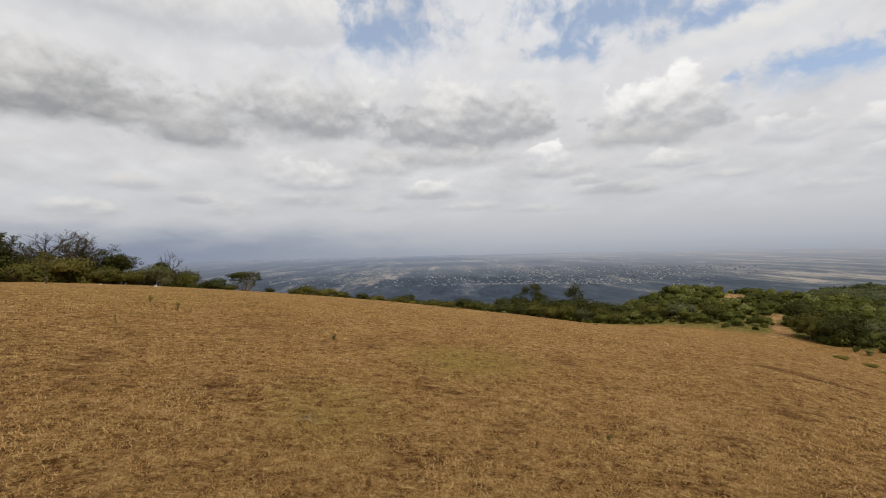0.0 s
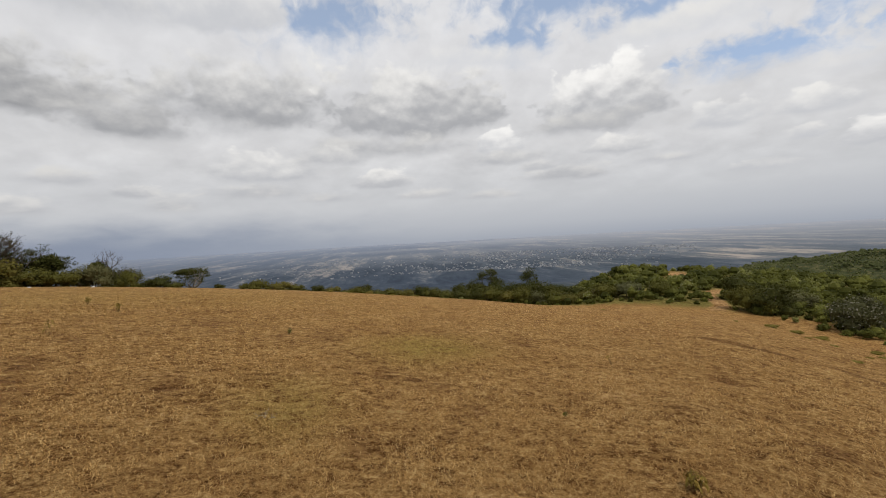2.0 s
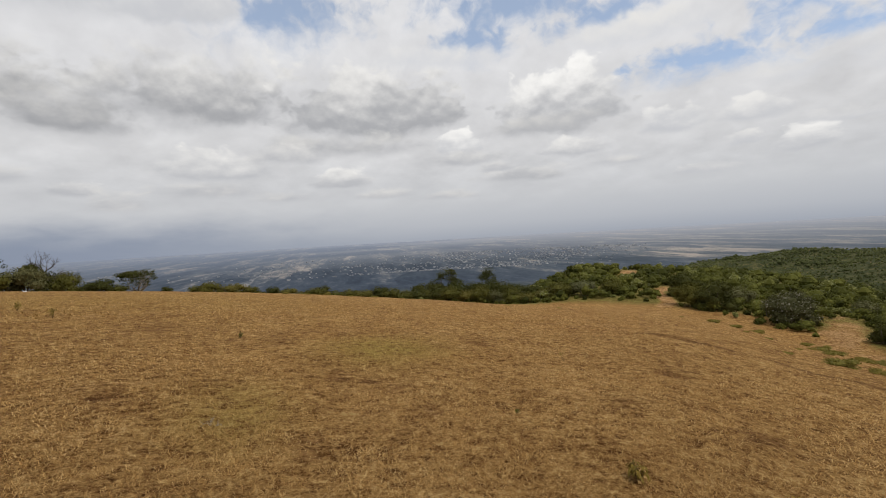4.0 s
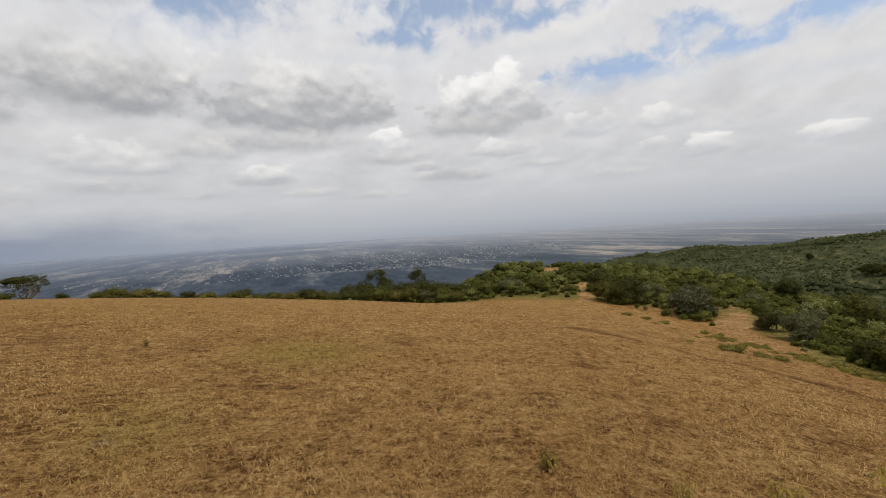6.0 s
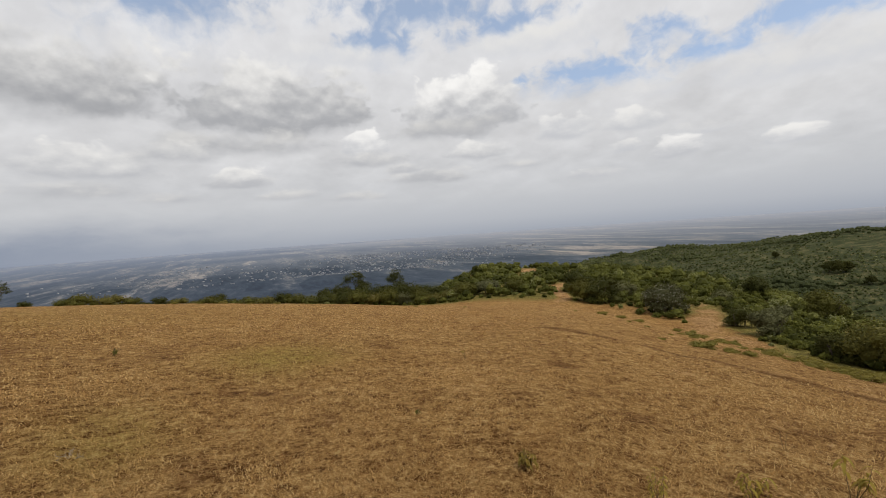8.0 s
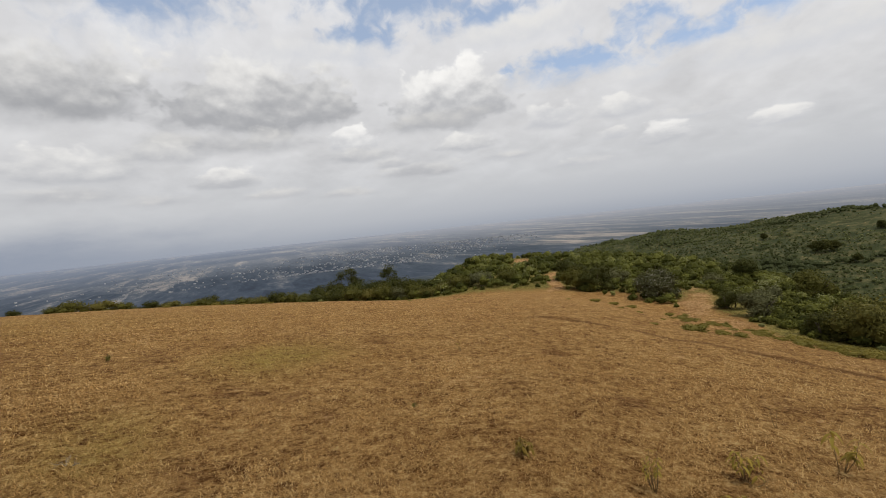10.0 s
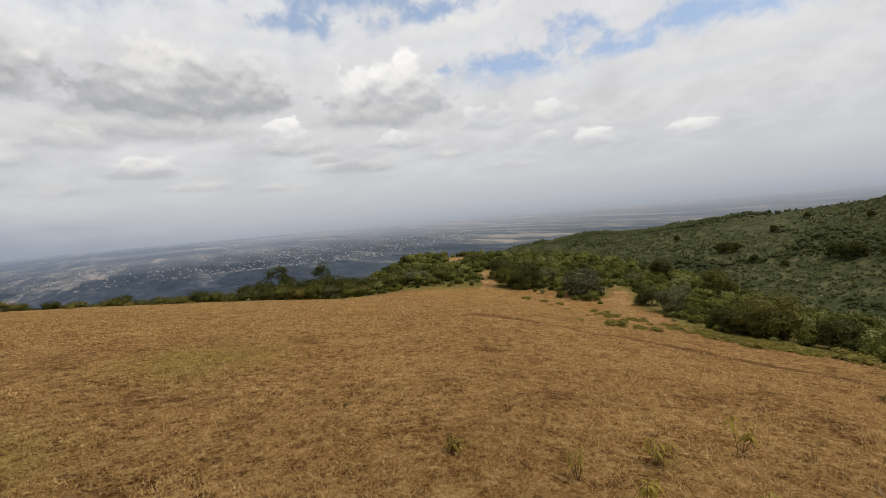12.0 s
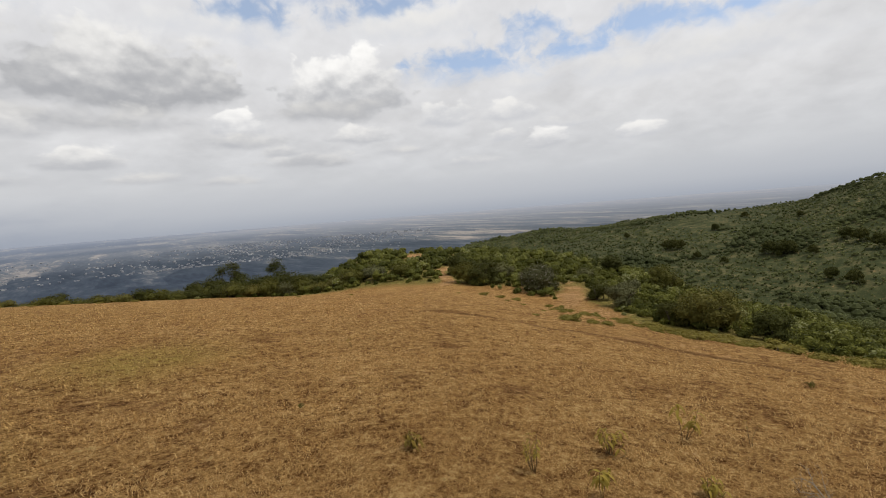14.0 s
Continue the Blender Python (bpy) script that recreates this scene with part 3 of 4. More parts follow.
def leaves(centres, out, length, width, rnd):
    """Pointed leaves at centres, facing roughly along out."""
    n = len(centres)
    nrm = out + rnd.normal(0, 0.65, (n, 3))
    nrm /= np.linalg.norm(nrm, axis=1, keepdims=True) + 1e-9
    a = np.cross(nrm, rnd.normal(0, 1, (n, 3)))
    a /= np.linalg.norm(a, axis=1, keepdims=True) + 1e-9
    b = np.cross(nrm, a)
    ln = (length * rnd.uniform(0.6, 1.35, n))[:, None]
    wd = (width * rnd.uniform(0.6, 1.35, n))[:, None]
    return np.stack([centres - a * ln * 0.5, centres - b * wd * 0.5 + a * ln * 0.05, centres + a * ln * 0.5 - nrm * ln * 0.12, centres + b * wd * 0.5 + a * ln * 0.05], 1)


def crown_leaves(blobs, n, length, width, rnd, fill=0.25):
    """Leaves over a crown of overlapping lumps (centre, radii)."""
    c = np.array([b[0] for b in blobs], float)
    s = np.array([b[1] for b in blobs], float)
    weight = s[:, 0] * s[:, 1] + s[:, 0] * s[:, 2]
    pick = rnd.choice(len(blobs), n, p=weight / weight.sum())
    d = rnd.normal(0, 1, (n, 3))
    d[:, 2] = np.where(d[:, 2] < -0.6, -d[:, 2] * 0.6, d[:, 2])
    d /= np.linalg.norm(d, axis=1, keepdims=True)
    rad = 1 - fill * rnd.uniform(0, 1, n) ** 1.6 + 0.10 * rnd.normal(0, 1, n)
    p = c[pick] + d * s[pick] * rad[:, None]
    p[:, 2] = np.maximum(p[:, 2], 0.02)
    return leaves(p, d + np.array([0, 0, 0.35]), length, width, rnd)


def lumps(rnd, n, w, h, lean=0.5):
    """Lumps that make up a bush of width w and height h standing on z = 0."""
    out = [((0, 0, h * 0.50), (w * 0.33, w * 0.33, h * 0.42))]
    for _ in range(n):
        a, q = rnd.uniform(0, 2 * math.pi), rnd.uniform(0.3, 1.0) ** 0.7
        rr = w * rnd.uniform(0.13, 0.21)
        z = h * rnd.uniform(0.12, 0.80) * (1 - lean * 0.45 * q)
        rr = max(rr, 0.12 * w)
        out.append(((math.cos(a) * (w * 0.5 - rr) * q, math.sin(a) * (w * 0.5 - rr) * q, z), (rr, rr, min(rr * rnd.uniform(0.7, 1.0), h * 0.36))))
    return out


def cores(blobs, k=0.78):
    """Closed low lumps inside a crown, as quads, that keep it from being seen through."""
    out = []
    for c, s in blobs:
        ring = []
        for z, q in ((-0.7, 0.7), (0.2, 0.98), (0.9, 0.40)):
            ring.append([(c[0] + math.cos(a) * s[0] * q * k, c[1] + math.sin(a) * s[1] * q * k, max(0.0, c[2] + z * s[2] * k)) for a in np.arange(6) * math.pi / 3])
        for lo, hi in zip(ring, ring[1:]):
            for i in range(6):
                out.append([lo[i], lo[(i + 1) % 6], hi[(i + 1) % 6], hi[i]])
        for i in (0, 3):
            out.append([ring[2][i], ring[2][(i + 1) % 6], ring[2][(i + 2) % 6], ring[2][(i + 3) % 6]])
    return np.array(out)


def tube(bm, pts, radii, sides=6):
    """A tapered limb along pts."""
    rings = []
    for i, p in enumerate(pts):
        d = (pts[min(i + 1, len(pts) - 1)] - pts[max(i - 1, 0)]).normalized()
        u = d.orthogonal().normalized()
        v = d.cross(u)
        rings.append([bm.verts.new(p + (u * math.cos(a) + v * math.sin(a)) * radii[i]) for a in (2 * math.pi * k / sides for k in range(sides))])
    for lo, hi in zip(rings, rings[1:]):
        for i in range(sides):
            bm.faces.new((lo[i], lo[(i + 1) % sides], hi[(i + 1) % sides], hi[i]))
    bm.faces.new(rings[-1])
    bm.faces.new(rings[0][::-1])


def mesh_of(name, bm, mat, smooth=True):
    me = bpy.data.meshes.new(name)
    bm.to_mesh(me)
    bm.free()
    me.materials.append(mat)
    for f in me.polygons:
        f.use_smooth = smooth
    return me


def part(name, me, parent, label=""):
    ob = new(name, me)
    ob.parent = parent
    return tagged(ob, label)


def limb(bm, rnd, p, d, length, radius, level, tips, bend=0.35, droop=0.0, kids=3, flat=0.0, taper=0.72):
    """A limb with its side limbs; collects the ends of the twigs in tips."""
    pts, q, dirn = [p.copy()], p.copy(), d.normalized()
    for _ in range(4):
        dirn = (dirn + Vector(rnd.normal(0, bend * 0.45, 3)) + Vector((0, 0, 0.10 - droop))).normalized()
        q = q + dirn * length / 4
        pts.append(q.copy())
    rad = [radius * (1 - 0.10 * i) for i in range(5)]
    tube(bm, pts, rad, 6 if level > 1 else 4)
    if level == 0:
        tips.append((pts[-1], dirn))
        return
    for k in range(kids):
        at = pts[-1] if k == 0 else pts[int(rnd.integers(2, 5))]
        side = Vector(rnd.normal(0, 1, 3))
        side = (side - dirn * side.dot(dirn)).normalized()
        nd_ = (dirn * 0.75 + side * rnd.uniform(0.5, 1.0))
        nd_.z *= 1 - flat
        limb(bm, rnd, at, nd_, length * rnd.uniform(0.55, 0.78), rad[-1] * taper, level - 1, tips, bend, droop, kids, flat, taper)


def bush(name, label, w, h, mat, n_leaf, size, seed, lean=0.5, n_lump=9, bark=BARK):
    """A bush: stems and a crown of leaves; its foot at the origin."""
    rnd = np.random.default_rng(seed)
    e = tagged(new(name), label, "bush")
    ls = lumps(rnd, n_lump, w, h, lean)
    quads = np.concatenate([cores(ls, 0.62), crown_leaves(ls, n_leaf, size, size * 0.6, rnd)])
    part("crown", soup("crown", quads, mat), e)
    for _ in range(4):
        bm = bmesh.new()
        a, q = rnd.uniform(0, 6.28), rnd.uniform(0.05, 0.2) * w
        foot = Vector((math.cos(a) * q * 0.5, math.sin(a) * q * 0.5, -0.15))
        top = Vector((math.cos(a) * q * 1.7, math.sin(a) * q * 1.7, h * 0.6))
        mid = foot.lerp(top, 0.5) + Vector(rnd.normal(0, 0.05 * w, 3))
        tube(bm, [foot, mid, top], [0.05, 0.04, 0.02], 5)
        part("stem", mesh_of("stem", bm, bark), e)
    return e


def place(ob, az, r, scale=1.0, turn=0.0, squash=1.0, sink=0.05):
    p = base(az, r, sink)
    ob.matrix_basis = pose(p.x, p.y, p.z, 0, 0, turn) @ Matrix.Diagonal((scale, scale, scale * squash, 1))
    return ob


def again(ob, az, r, scale=1.0, turn=0.0, squash=1.0, sink=0.05):
    p = base(az, r, sink)
    return copy_thing(ob, pose(p.x, p.y, p.z, 0, 0, turn) @ Matrix.Diagonal((scale / ob.scale[0], scale / ob.scale[1], scale * squash / ob.scale[2], 1)))


# ------------------------------------------------------------------ trees and bushes along the far edge of the grass
def umbrella_tree(name, label, h, w, mat, seed, leaf_n, leaf, flat=0.55, levels=3, kids=3, fork=0.25, trunk=0.16, bark=BARK, limbs=5, dome=0.0, taper=0.72):
    """A tree that forks low into spreading limbs, with tufts of leaves at the ends of its twigs."""
    rnd = np.random.default_rng(seed)
    e = tagged(new(name), label, "tree")
    bm, tips = bmesh.new(), []
    foot, top = Vector((0, 0, -0.2)), Vector((0.05 * w, 0, h * fork))
    tube(bm, [foot, foot.lerp(top, 0.5) + Vector((0.03 * w, 0, 0)), top], [trunk, trunk * 0.8, trunk * 0.72], 8)
    for i in range(limbs):
        a = 6.28 * (i + rnd.uniform(-0.2, 0.2)) / limbs
        d = Vector((math.cos(a) * w, math.sin(a) * w, h * (1 - fork) * 1.15))
        limb(bm, rnd, top, d, h * 0.42, trunk * 0.5, levels, tips, 0.4, 0.0, kids, flat * 0.5, taper)
    pts = np.array([p for p, _ in tips])
    # bring the crown to its true height and spread
    k = np.array([w * 0.5 / np.percentile(np.abs(pts[:, 0]), 97), w * 0.5 / np.percentile(np.abs(pts[:, 1]), 97), (h - h * fork) / (pts[:, 2].max() - h * fork)])
    for v in bm.verts:
        z = v.co.z
        f = min(1.0, max(0.0, z / (h * fork)))
        v.co.x, v.co.y = v.co.x * (1 + (k[0] - 1) * f), v.co.y * (1 + (k[1] - 1) * f)
        v.co.z = z if z < h * fork else h * fork + (z - h * fork) * k[2]
    pts = np.stack([pts[:, 0] * k[0], pts[:, 1] * k[1], h * fork + (pts[:, 2] - h * fork) * k[2]], -1)
    part("trunk", mesh_of("trunk", bm, bark), e)
    if leaf_n:
        pick = rnd.integers(0, len(pts), leaf_n)
        c = pts[pick] + rnd.normal(0, 1, (leaf_n, 3)) * np.array([0.17, 0.17, 0.09]) * (h / 4.5)
        quads = leaves(c, np.tile([0, 0, 1.0], (leaf_n, 1)), leaf, leaf * 0.5, rnd)
        if dome:
            ls = [((b[0], b[1], b[2] + h * (1 - dome)), q) for b, q in lumps(rnd, 9, w, h * dome, 0.6)]
            quads = np.concatenate([quads, cores(ls, 0.58), crown_leaves(ls, 2600, leaf * 1.1, leaf * 0.6, rnd)])
        part("crown", soup("crown", quads, mat), e)
    return e


place(umbrella_tree("thorn_tree", "wide half-bare thorn tree with grey branches on the hilltop edge", 5.3, 7.2, LEAF_DARK, 11, 1300, 0.13, flat=0.8, levels=5, kids=3, fork=0.16, trunk=0.30, limbs=6, taper=1.0), -40.3, 58)
place(umbrella_tree("thorn_tree", "leaning thorn tree with a flat side crown", 4.3, 4.0, LEAF_DARK, 18, 2600, 0.13, flat=1.2, levels=3, kids=4, fork=0.35, trunk=0.2), -37.4, 59)
place(umbrella_tree("dark_tree", "dense dark green tree at the hilltop edge", 4.6, 4.4, LEAF_DARK, 12, 1500, 0.22, dome=0.7), -44.4, 57)
place(umbrella_tree("dark_tree", "dark green round-topped tree behind low bushes", 3.9, 4.2, LEAF_DARK, 13, 1500, 0.22, dome=0.7), -35.2, 60)
place(umbrella_tree("dark_tree", "small dark green tree beside a pale bush", 3.2, 2.0, LEAF_DARK, 19, 700, 0.2, dome=0.6), -31.4, 60)
place(umbrella_tree("dead_tree", "small leafless dead tree above the bushes", 4.7, 2.9, LEAF_MID, 14, 0, 0.1, levels=3, kids=3, fork=0.5, trunk=0.17, flat=0.5, taper=1.0), -30.4, 61)
place(umbrella_tree("flat_topped_tree", "small flat-topped thorn tree with pale twin stems", 2.75, 4.2, LEAF_DARK, 15, 3000, 0.12, levels=3, fork=0.12, trunk=0.15, bark=BARK_PALE, limbs=6, dome=0.30), -23.3, 60)
place(umbrella_tree("leafless_sapling", "thin sapling with a few yellowing leaves before the bushes", 2.3, 1.6, LEAF_YELLOW, 16, 420, 0.14, levels=2, fork=0.3, trunk=0.05), -40.6, 42)
place(umbrella_tree("grey_tree", "bare grey twiggy tree in the hedge", 2.7, 2.6, LEAF_MID, 17, 80, 0.12, levels=2, kids=5, fork=0.3, trunk=0.12), -29.2, 59)

place(umbrella_tree("edge_tree", "ragged dark green tree rising from the hedge", 4.3, 3.4, LEAF_DARK, 26, 3600, 0.15, levels=3, fork=0.3, trunk=0.14, flat=0.8), 10.5, 57)
place(umbrella_tree("edge_tree", "slim ragged green tree rising from the hedge", 4.4, 2.6, LEAF_DARK, 27, 2600, 0.15, levels=3, fork=0.35, trunk=0.12), 15.7, 57)

KINDS = [
    bush("bush", "dark green leafy bush on the hilltop edge", 3.0, 2.1, LEAF_DARK, 2600, 0.13, 21, 0.5, 13),
    bush("bush", "green leafy bush on the hilltop edge", 3.0, 1.9, LEAF_MID, 2600, 0.13, 22, 0.5, 13),
    bush("bush", "yellow-green leafy bush on the hilltop edge", 3.0, 1.7, LEAF_YELLOW, 2600, 0.13, 23, 0.5, 13),
    bush("bush", "pale grey-green bush on the hilltop edge", 3.0, 1.9, LEAF_PALE, 2600, 0.13, 24, 0.5, 13),
]
# kind, azimuth, distance, scale, squash
HEDGE = [
    (2, -39.3, 54, 1.9, 0.85), (2, -42.0, 55, 1.5, 0.9), (1, -36.2, 54, 1.5, 0.7), (1, -34.2, 55, 1.3, 0.75), (3, -31.9, 56, 1.35, 1.05), (0, -38.0, 60, 1.7, 1.1), (2, -37.6, 53.5, 1.2, 0.7), (1, -40.6, 53.5, 1.2, 0.6),
    (0, -41.4, 61, 1.7, 1.2), (0, -43.6, 58, 1.6, 1.1), (1, -28.6, 57, 1.1, 1.15), (0, -29.9, 60, 1.3, 1.0), (0, -27.2, 59, 0.8, 0.9), (0, -26.0, 59, 0.95, 0.95), (1, -24.9, 59, 0.8, 0.8), (0, -20.6, 57, 0.5, 0.9),
    (1, -16.4, 57, 1.1, 0.8), (2, -14.4, 57, 1.15, 0.75), (1, -18.0, 58, 0.75, 0.8), (1, -33.0, 58, 1.2, 0.9), (0, -11.5, 60, 0.6, 0.8), (0, 9.0, 60, 1.25, 1.3),
    (1, 13.3, 60, 1.3, 1.1), (1, 17.0, 59, 1.2, 1.2), (2, 12.0, 55, 1.0, 0.9), (1, 5.5, 60, 1.0, 1.0), (1, 8.0, 56, 1.0, 0.8), (3, 15.4, 55, 1.0, 0.8), (0, 18.6, 58, 1.1, 1.1),
    (2, 2.0, 60, 0.9, 0.9), (1, -3.0, 61, 0.9, 0.9), (2, -7.0, 61, 0.9, 0.8), (1, 38.2, 44, 1.1, 1.1), (0, 40.6, 43, 1.2, 1.1), (3, 42.5, 46, 1.1, 0.9), (1, 24.0, 50, 1.2, 0.9),
    (1, -12.6, 58, 0.9, 0.8), (0, -10.0, 57, 0.8, 0.8), (2, -8.4, 56, 0.85, 0.75), (1, -5.6, 56, 0.9, 0.75), (0, -4.4, 58, 1.0, 0.9), (1, -1.4, 56, 0.95, 0.8), (2, 0.4, 55, 1.0, 0.8), (0, 2.2, 57, 1.1, 0.9),
    (1, 3.8, 55, 1.1, 0.85), (3, 6.4, 55, 1.0, 0.8), (0, 7.4, 58, 1.2, 1.1), (1, 19.6, 54, 1.1, 0.9), (0, 20.8, 56, 1.1, 0.9), (2, 22.4, 52, 1.0, 0.8),
    (0, 9.6, 52, 1.15, 0.95), (1, 10.8, 51, 1.2, 0.9), (0, 11.8, 54, 1.3, 1.15), (2, 12.8, 51, 1.15, 0.9), (0, 13.6, 53, 1.25, 1.1), (1, 14.6, 51, 1.2, 1.0), (0, 15.6, 53, 1.3, 1.15), (3, 16.4, 51, 1.1, 0.9),
    (0, 17.4, 52, 1.3, 1.1), (1, 18.4, 51, 1.25, 0.95), (0, 19.2, 53, 1.2, 1.0), (1, 8.4, 53, 1.0, 0.9), (0, 7.0, 53, 0.95, 0.8), (2, 20.2, 50, 1.0, 0.8), (1, 5.6, 53, 0.85, 0.75),
    (3, 27.0, 50, 1.2, 0.8), (1, 30.0, 50, 1.1, 0.9), (0, 37.6, 50, 1.3, 1.0),
]
for ob in KINDS:
    tagged(ob, group="bushes along the hilltop edge")
used = set()
for n, (k, az, r, sc, sq) in enumerate(HEDGE):
    if k in used:
        again(KINDS[k], az, r, sc, n * 67.0, sq, 0.1)
    else:
        place(KINDS[k], az, r, sc, n * 67.0, sq, 0.1)
        used.add(k)

r = spot(46.9, -10.9)
place(bush("blossom_bush", "large round dark bush dotted with pale blossom beside bare earth", 4.2, 2.5, LEAF_FLOWER, 6000, 0.13, 31, 0.3, 16), 46.9, r + 1.2)
place(bush("grey_bush", "grey-green rounded bush at the edge of the scrub", 2.3, 1.8, LEAF_PALE, 2600, 0.12, 32, 0.4, 12), 56.6, 32.5)
place(bush("round_bush", "low rounded green bush behind bare earth", 2.3, 1.5, LEAF_DARK, 2400, 0.11, 33), 54.2, 35.5)
place(bush("broad_bush", "broad brownish-green bush with pale flower heads in the scrub", 4.0, 2.5, LEAF_YELLOW, 5200, 0.13, 34, 0.4, 16), 65.0, 27.6)
place(bush("dark_bush", "dark green bush at the foot of the slope", 2.0, 1.5, LEAF_DARK, 2600, 0.11, 35, 0.4, 12), 62.0, 28.0)
place(bush("tall_bush", "tall dark rounded bush above the scrub", 3.4, 2.7, LEAF_MID, 3600, 0.14, 36, 0.3, 14), 61.0, 46.0)
place(bush("tall_bush", "tall dark rounded bush above the scrub", 3.0, 2.3, LEAF_DARK, 3200, 0.14, 37, 0.3, 14), 55.6, 54.0)
place(bush("pale_bush", "pale grey-green rounded bush in the scrub", 2.6, 1.5, LEAF_PALE, 2800, 0.12, 38, 0.4, 12), 52.6, 47.0)
place(bush("pale_bush", "pale grey-green rounded bush in the scrub", 2.4, 1.4, LEAF_PALE, 2600, 0.12, 39, 0.4, 12), 57.4, 40.0)
place(bush("dark_bush", "dark green bush at the foot of the slope", 2.4, 1.8, LEAF_DARK, 2600, 0.12, 40, 0.4, 12), 71.0, 26.5)


# dark trees standing out on the opposite hillside: azimuth, elevation of the foot, width over distance
HILL_TREE = bush("hillside_tree", "dark round-crowned tree on the opposite hillside", 6.0, 4.4, LEAF_DARK, 2200, 0.42, 44, 0.3, 12)
tagged(HILL_TREE, group="trees on the opposite hillside")
HILL_TREES = [(61.2, -6.3, 0.022), (62.0, -6.4, 0.026), (62.7, -6.2, 0.020), (70.6, -7.0, 0.030), (71.6, -7.2, 0.034), (72.4, -6.9, 0.026), (74.2, -7.0, 0.020), (66.0, -4.4, 0.016), (68.6, -3.2, 0.014),
              (76.4, -5.6, 0.024), (77.6, -5.9, 0.028), (79.0, -6.4, 0.030), (57.2, -4.9, 0.014), (64.2, -7.4, 0.018), (75.4, -9.4, 0.026), (77.2, -9.8, 0.030), (66.8, -7.9, 0.016), (73.2, -3.4, 0.014)]
for n, (az, el, w) in enumerate(HILL_TREES):
    r = max(spot(az, el), 60.0)
    (again if n else place)(HILL_TREE, az, r, r * w / 6.0, n * 73.0, 1.25, 0.3)


# ------------------------------------------------------------------ scrub that nobody could count
def scatter(name, label, spots, sizes, mat, per_bush, leaf, seed, lump_n, low=0.62, shade=None, base=0.0):
    rnd = np.random.default_rng(seed)
    quads, tones = [], []
    kinds = []
    for _ in range(10):
        ls = lumps(rnd, lump_n, 1.0, low * rnd.uniform(0.8, 1.3), 0.4)
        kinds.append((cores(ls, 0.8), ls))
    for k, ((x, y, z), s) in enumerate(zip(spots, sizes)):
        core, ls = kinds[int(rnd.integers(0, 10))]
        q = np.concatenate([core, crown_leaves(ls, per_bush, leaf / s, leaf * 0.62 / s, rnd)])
        a = rnd.uniform(0, 6.28)
        c, si = math.cos(a), math.sin(a)
        q = np.stack([q[..., 0] * c - q[..., 1] * si, q[..., 0] * si + q[..., 1] * c, q[..., 2]], -1) * s + np.array([x, y, z - 0.08 * s])
        quads.append(q)
        tones.append(np.full(len(q), (base + (1 - base) * rnd.uniform(0, 1)) * (1 if shade is None else shade[k])))
        # darker tone on the inner lumps paints the shade inside a bush
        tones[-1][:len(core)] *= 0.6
    return tagged(new(name, soup(name, np.concatenate(quads), mat, np.concatenate(tones))), label, "scrub", kind="stuff")


def sow(n, a0, a1, lo, hi, seed, keep):
    """Places between azimuths a0 and a1, from lo to hi times the edge's distance, kept by keep(az, r)."""
    rnd = np.random.default_rng(seed)
    az = rnd.uniform(a0, a1, n)
    re = np.interp(az, AZ, EDGE_R)
    r = re * np.sqrt(rnd.uniform(lo ** 2, hi ** 2, n))
    ok = keep(az, r, rnd)
    az, r = az[ok], r[ok]
    x, y = polar(az, r)
    return np.stack([x, y, height(x, y)], -1), az, r


def clear(az, r, rnd):
    s, trail, _ = bare_earth(az, r)
    near_path = s > 0.25
    shelf = (az > 49) & (az < 56) & (r < 38)
    left = (az < 4) & (r < 58)
    return ~(near_path | shelf | left) & (rnd.uniform(0, 1, len(az)) < 0.92)


spots, az, r = sow(4600, 4, 92, 0.99, 2.35, 41, clear)
edge = r / np.interp(az, AZ, EDGE_R)
ok = edge > np.where(az < 56, 1.10, np.where(az < 72, 1.06, 1.0))
spots, az, r, edge = spots[ok], az[ok], r[ok], edge[ok]
sizes = (0.75 + 1.5 * np.random.default_rng(42).uniform(0, 1, len(spots)) ** 2) * np.clip(r / 55, 0.6, 1.15) * np.clip((edge - 0.9) / 0.25, 0.4, 1)
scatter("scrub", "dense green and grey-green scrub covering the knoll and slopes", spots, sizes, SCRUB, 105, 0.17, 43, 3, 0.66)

rnd = np.random.default_rng(51)
az, r = rnd.uniform(36, 90, 25000), np.sqrt(rnd.uniform(55 ** 2, 480 ** 2, 25000))
x, y = polar(az, r)
cover = fbm(x * 0.012, y * 0.012, 77, 3)
ok = (rnd.uniform(-0.35, 0.25, len(az)) < cover + 0.22) & (r > 2.25 * np.interp(az, AZ, EDGE_R)) & ((az > 54) | (r > 110))
x, y, r = x[ok], y[ok], r[ok]
spots = np.stack([x, y, height(x, y)], -1)
wood = np.clip((fbm(x * 0.022, y * 0.022, 91, 3) - 0.18) * 6, 0, 1)
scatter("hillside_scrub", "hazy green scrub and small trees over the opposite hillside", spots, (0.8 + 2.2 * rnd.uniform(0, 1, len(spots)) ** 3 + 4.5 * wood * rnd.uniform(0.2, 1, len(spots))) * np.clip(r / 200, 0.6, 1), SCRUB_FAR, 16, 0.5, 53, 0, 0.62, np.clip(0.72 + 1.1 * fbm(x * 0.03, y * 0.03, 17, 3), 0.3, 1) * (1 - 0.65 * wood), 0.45)


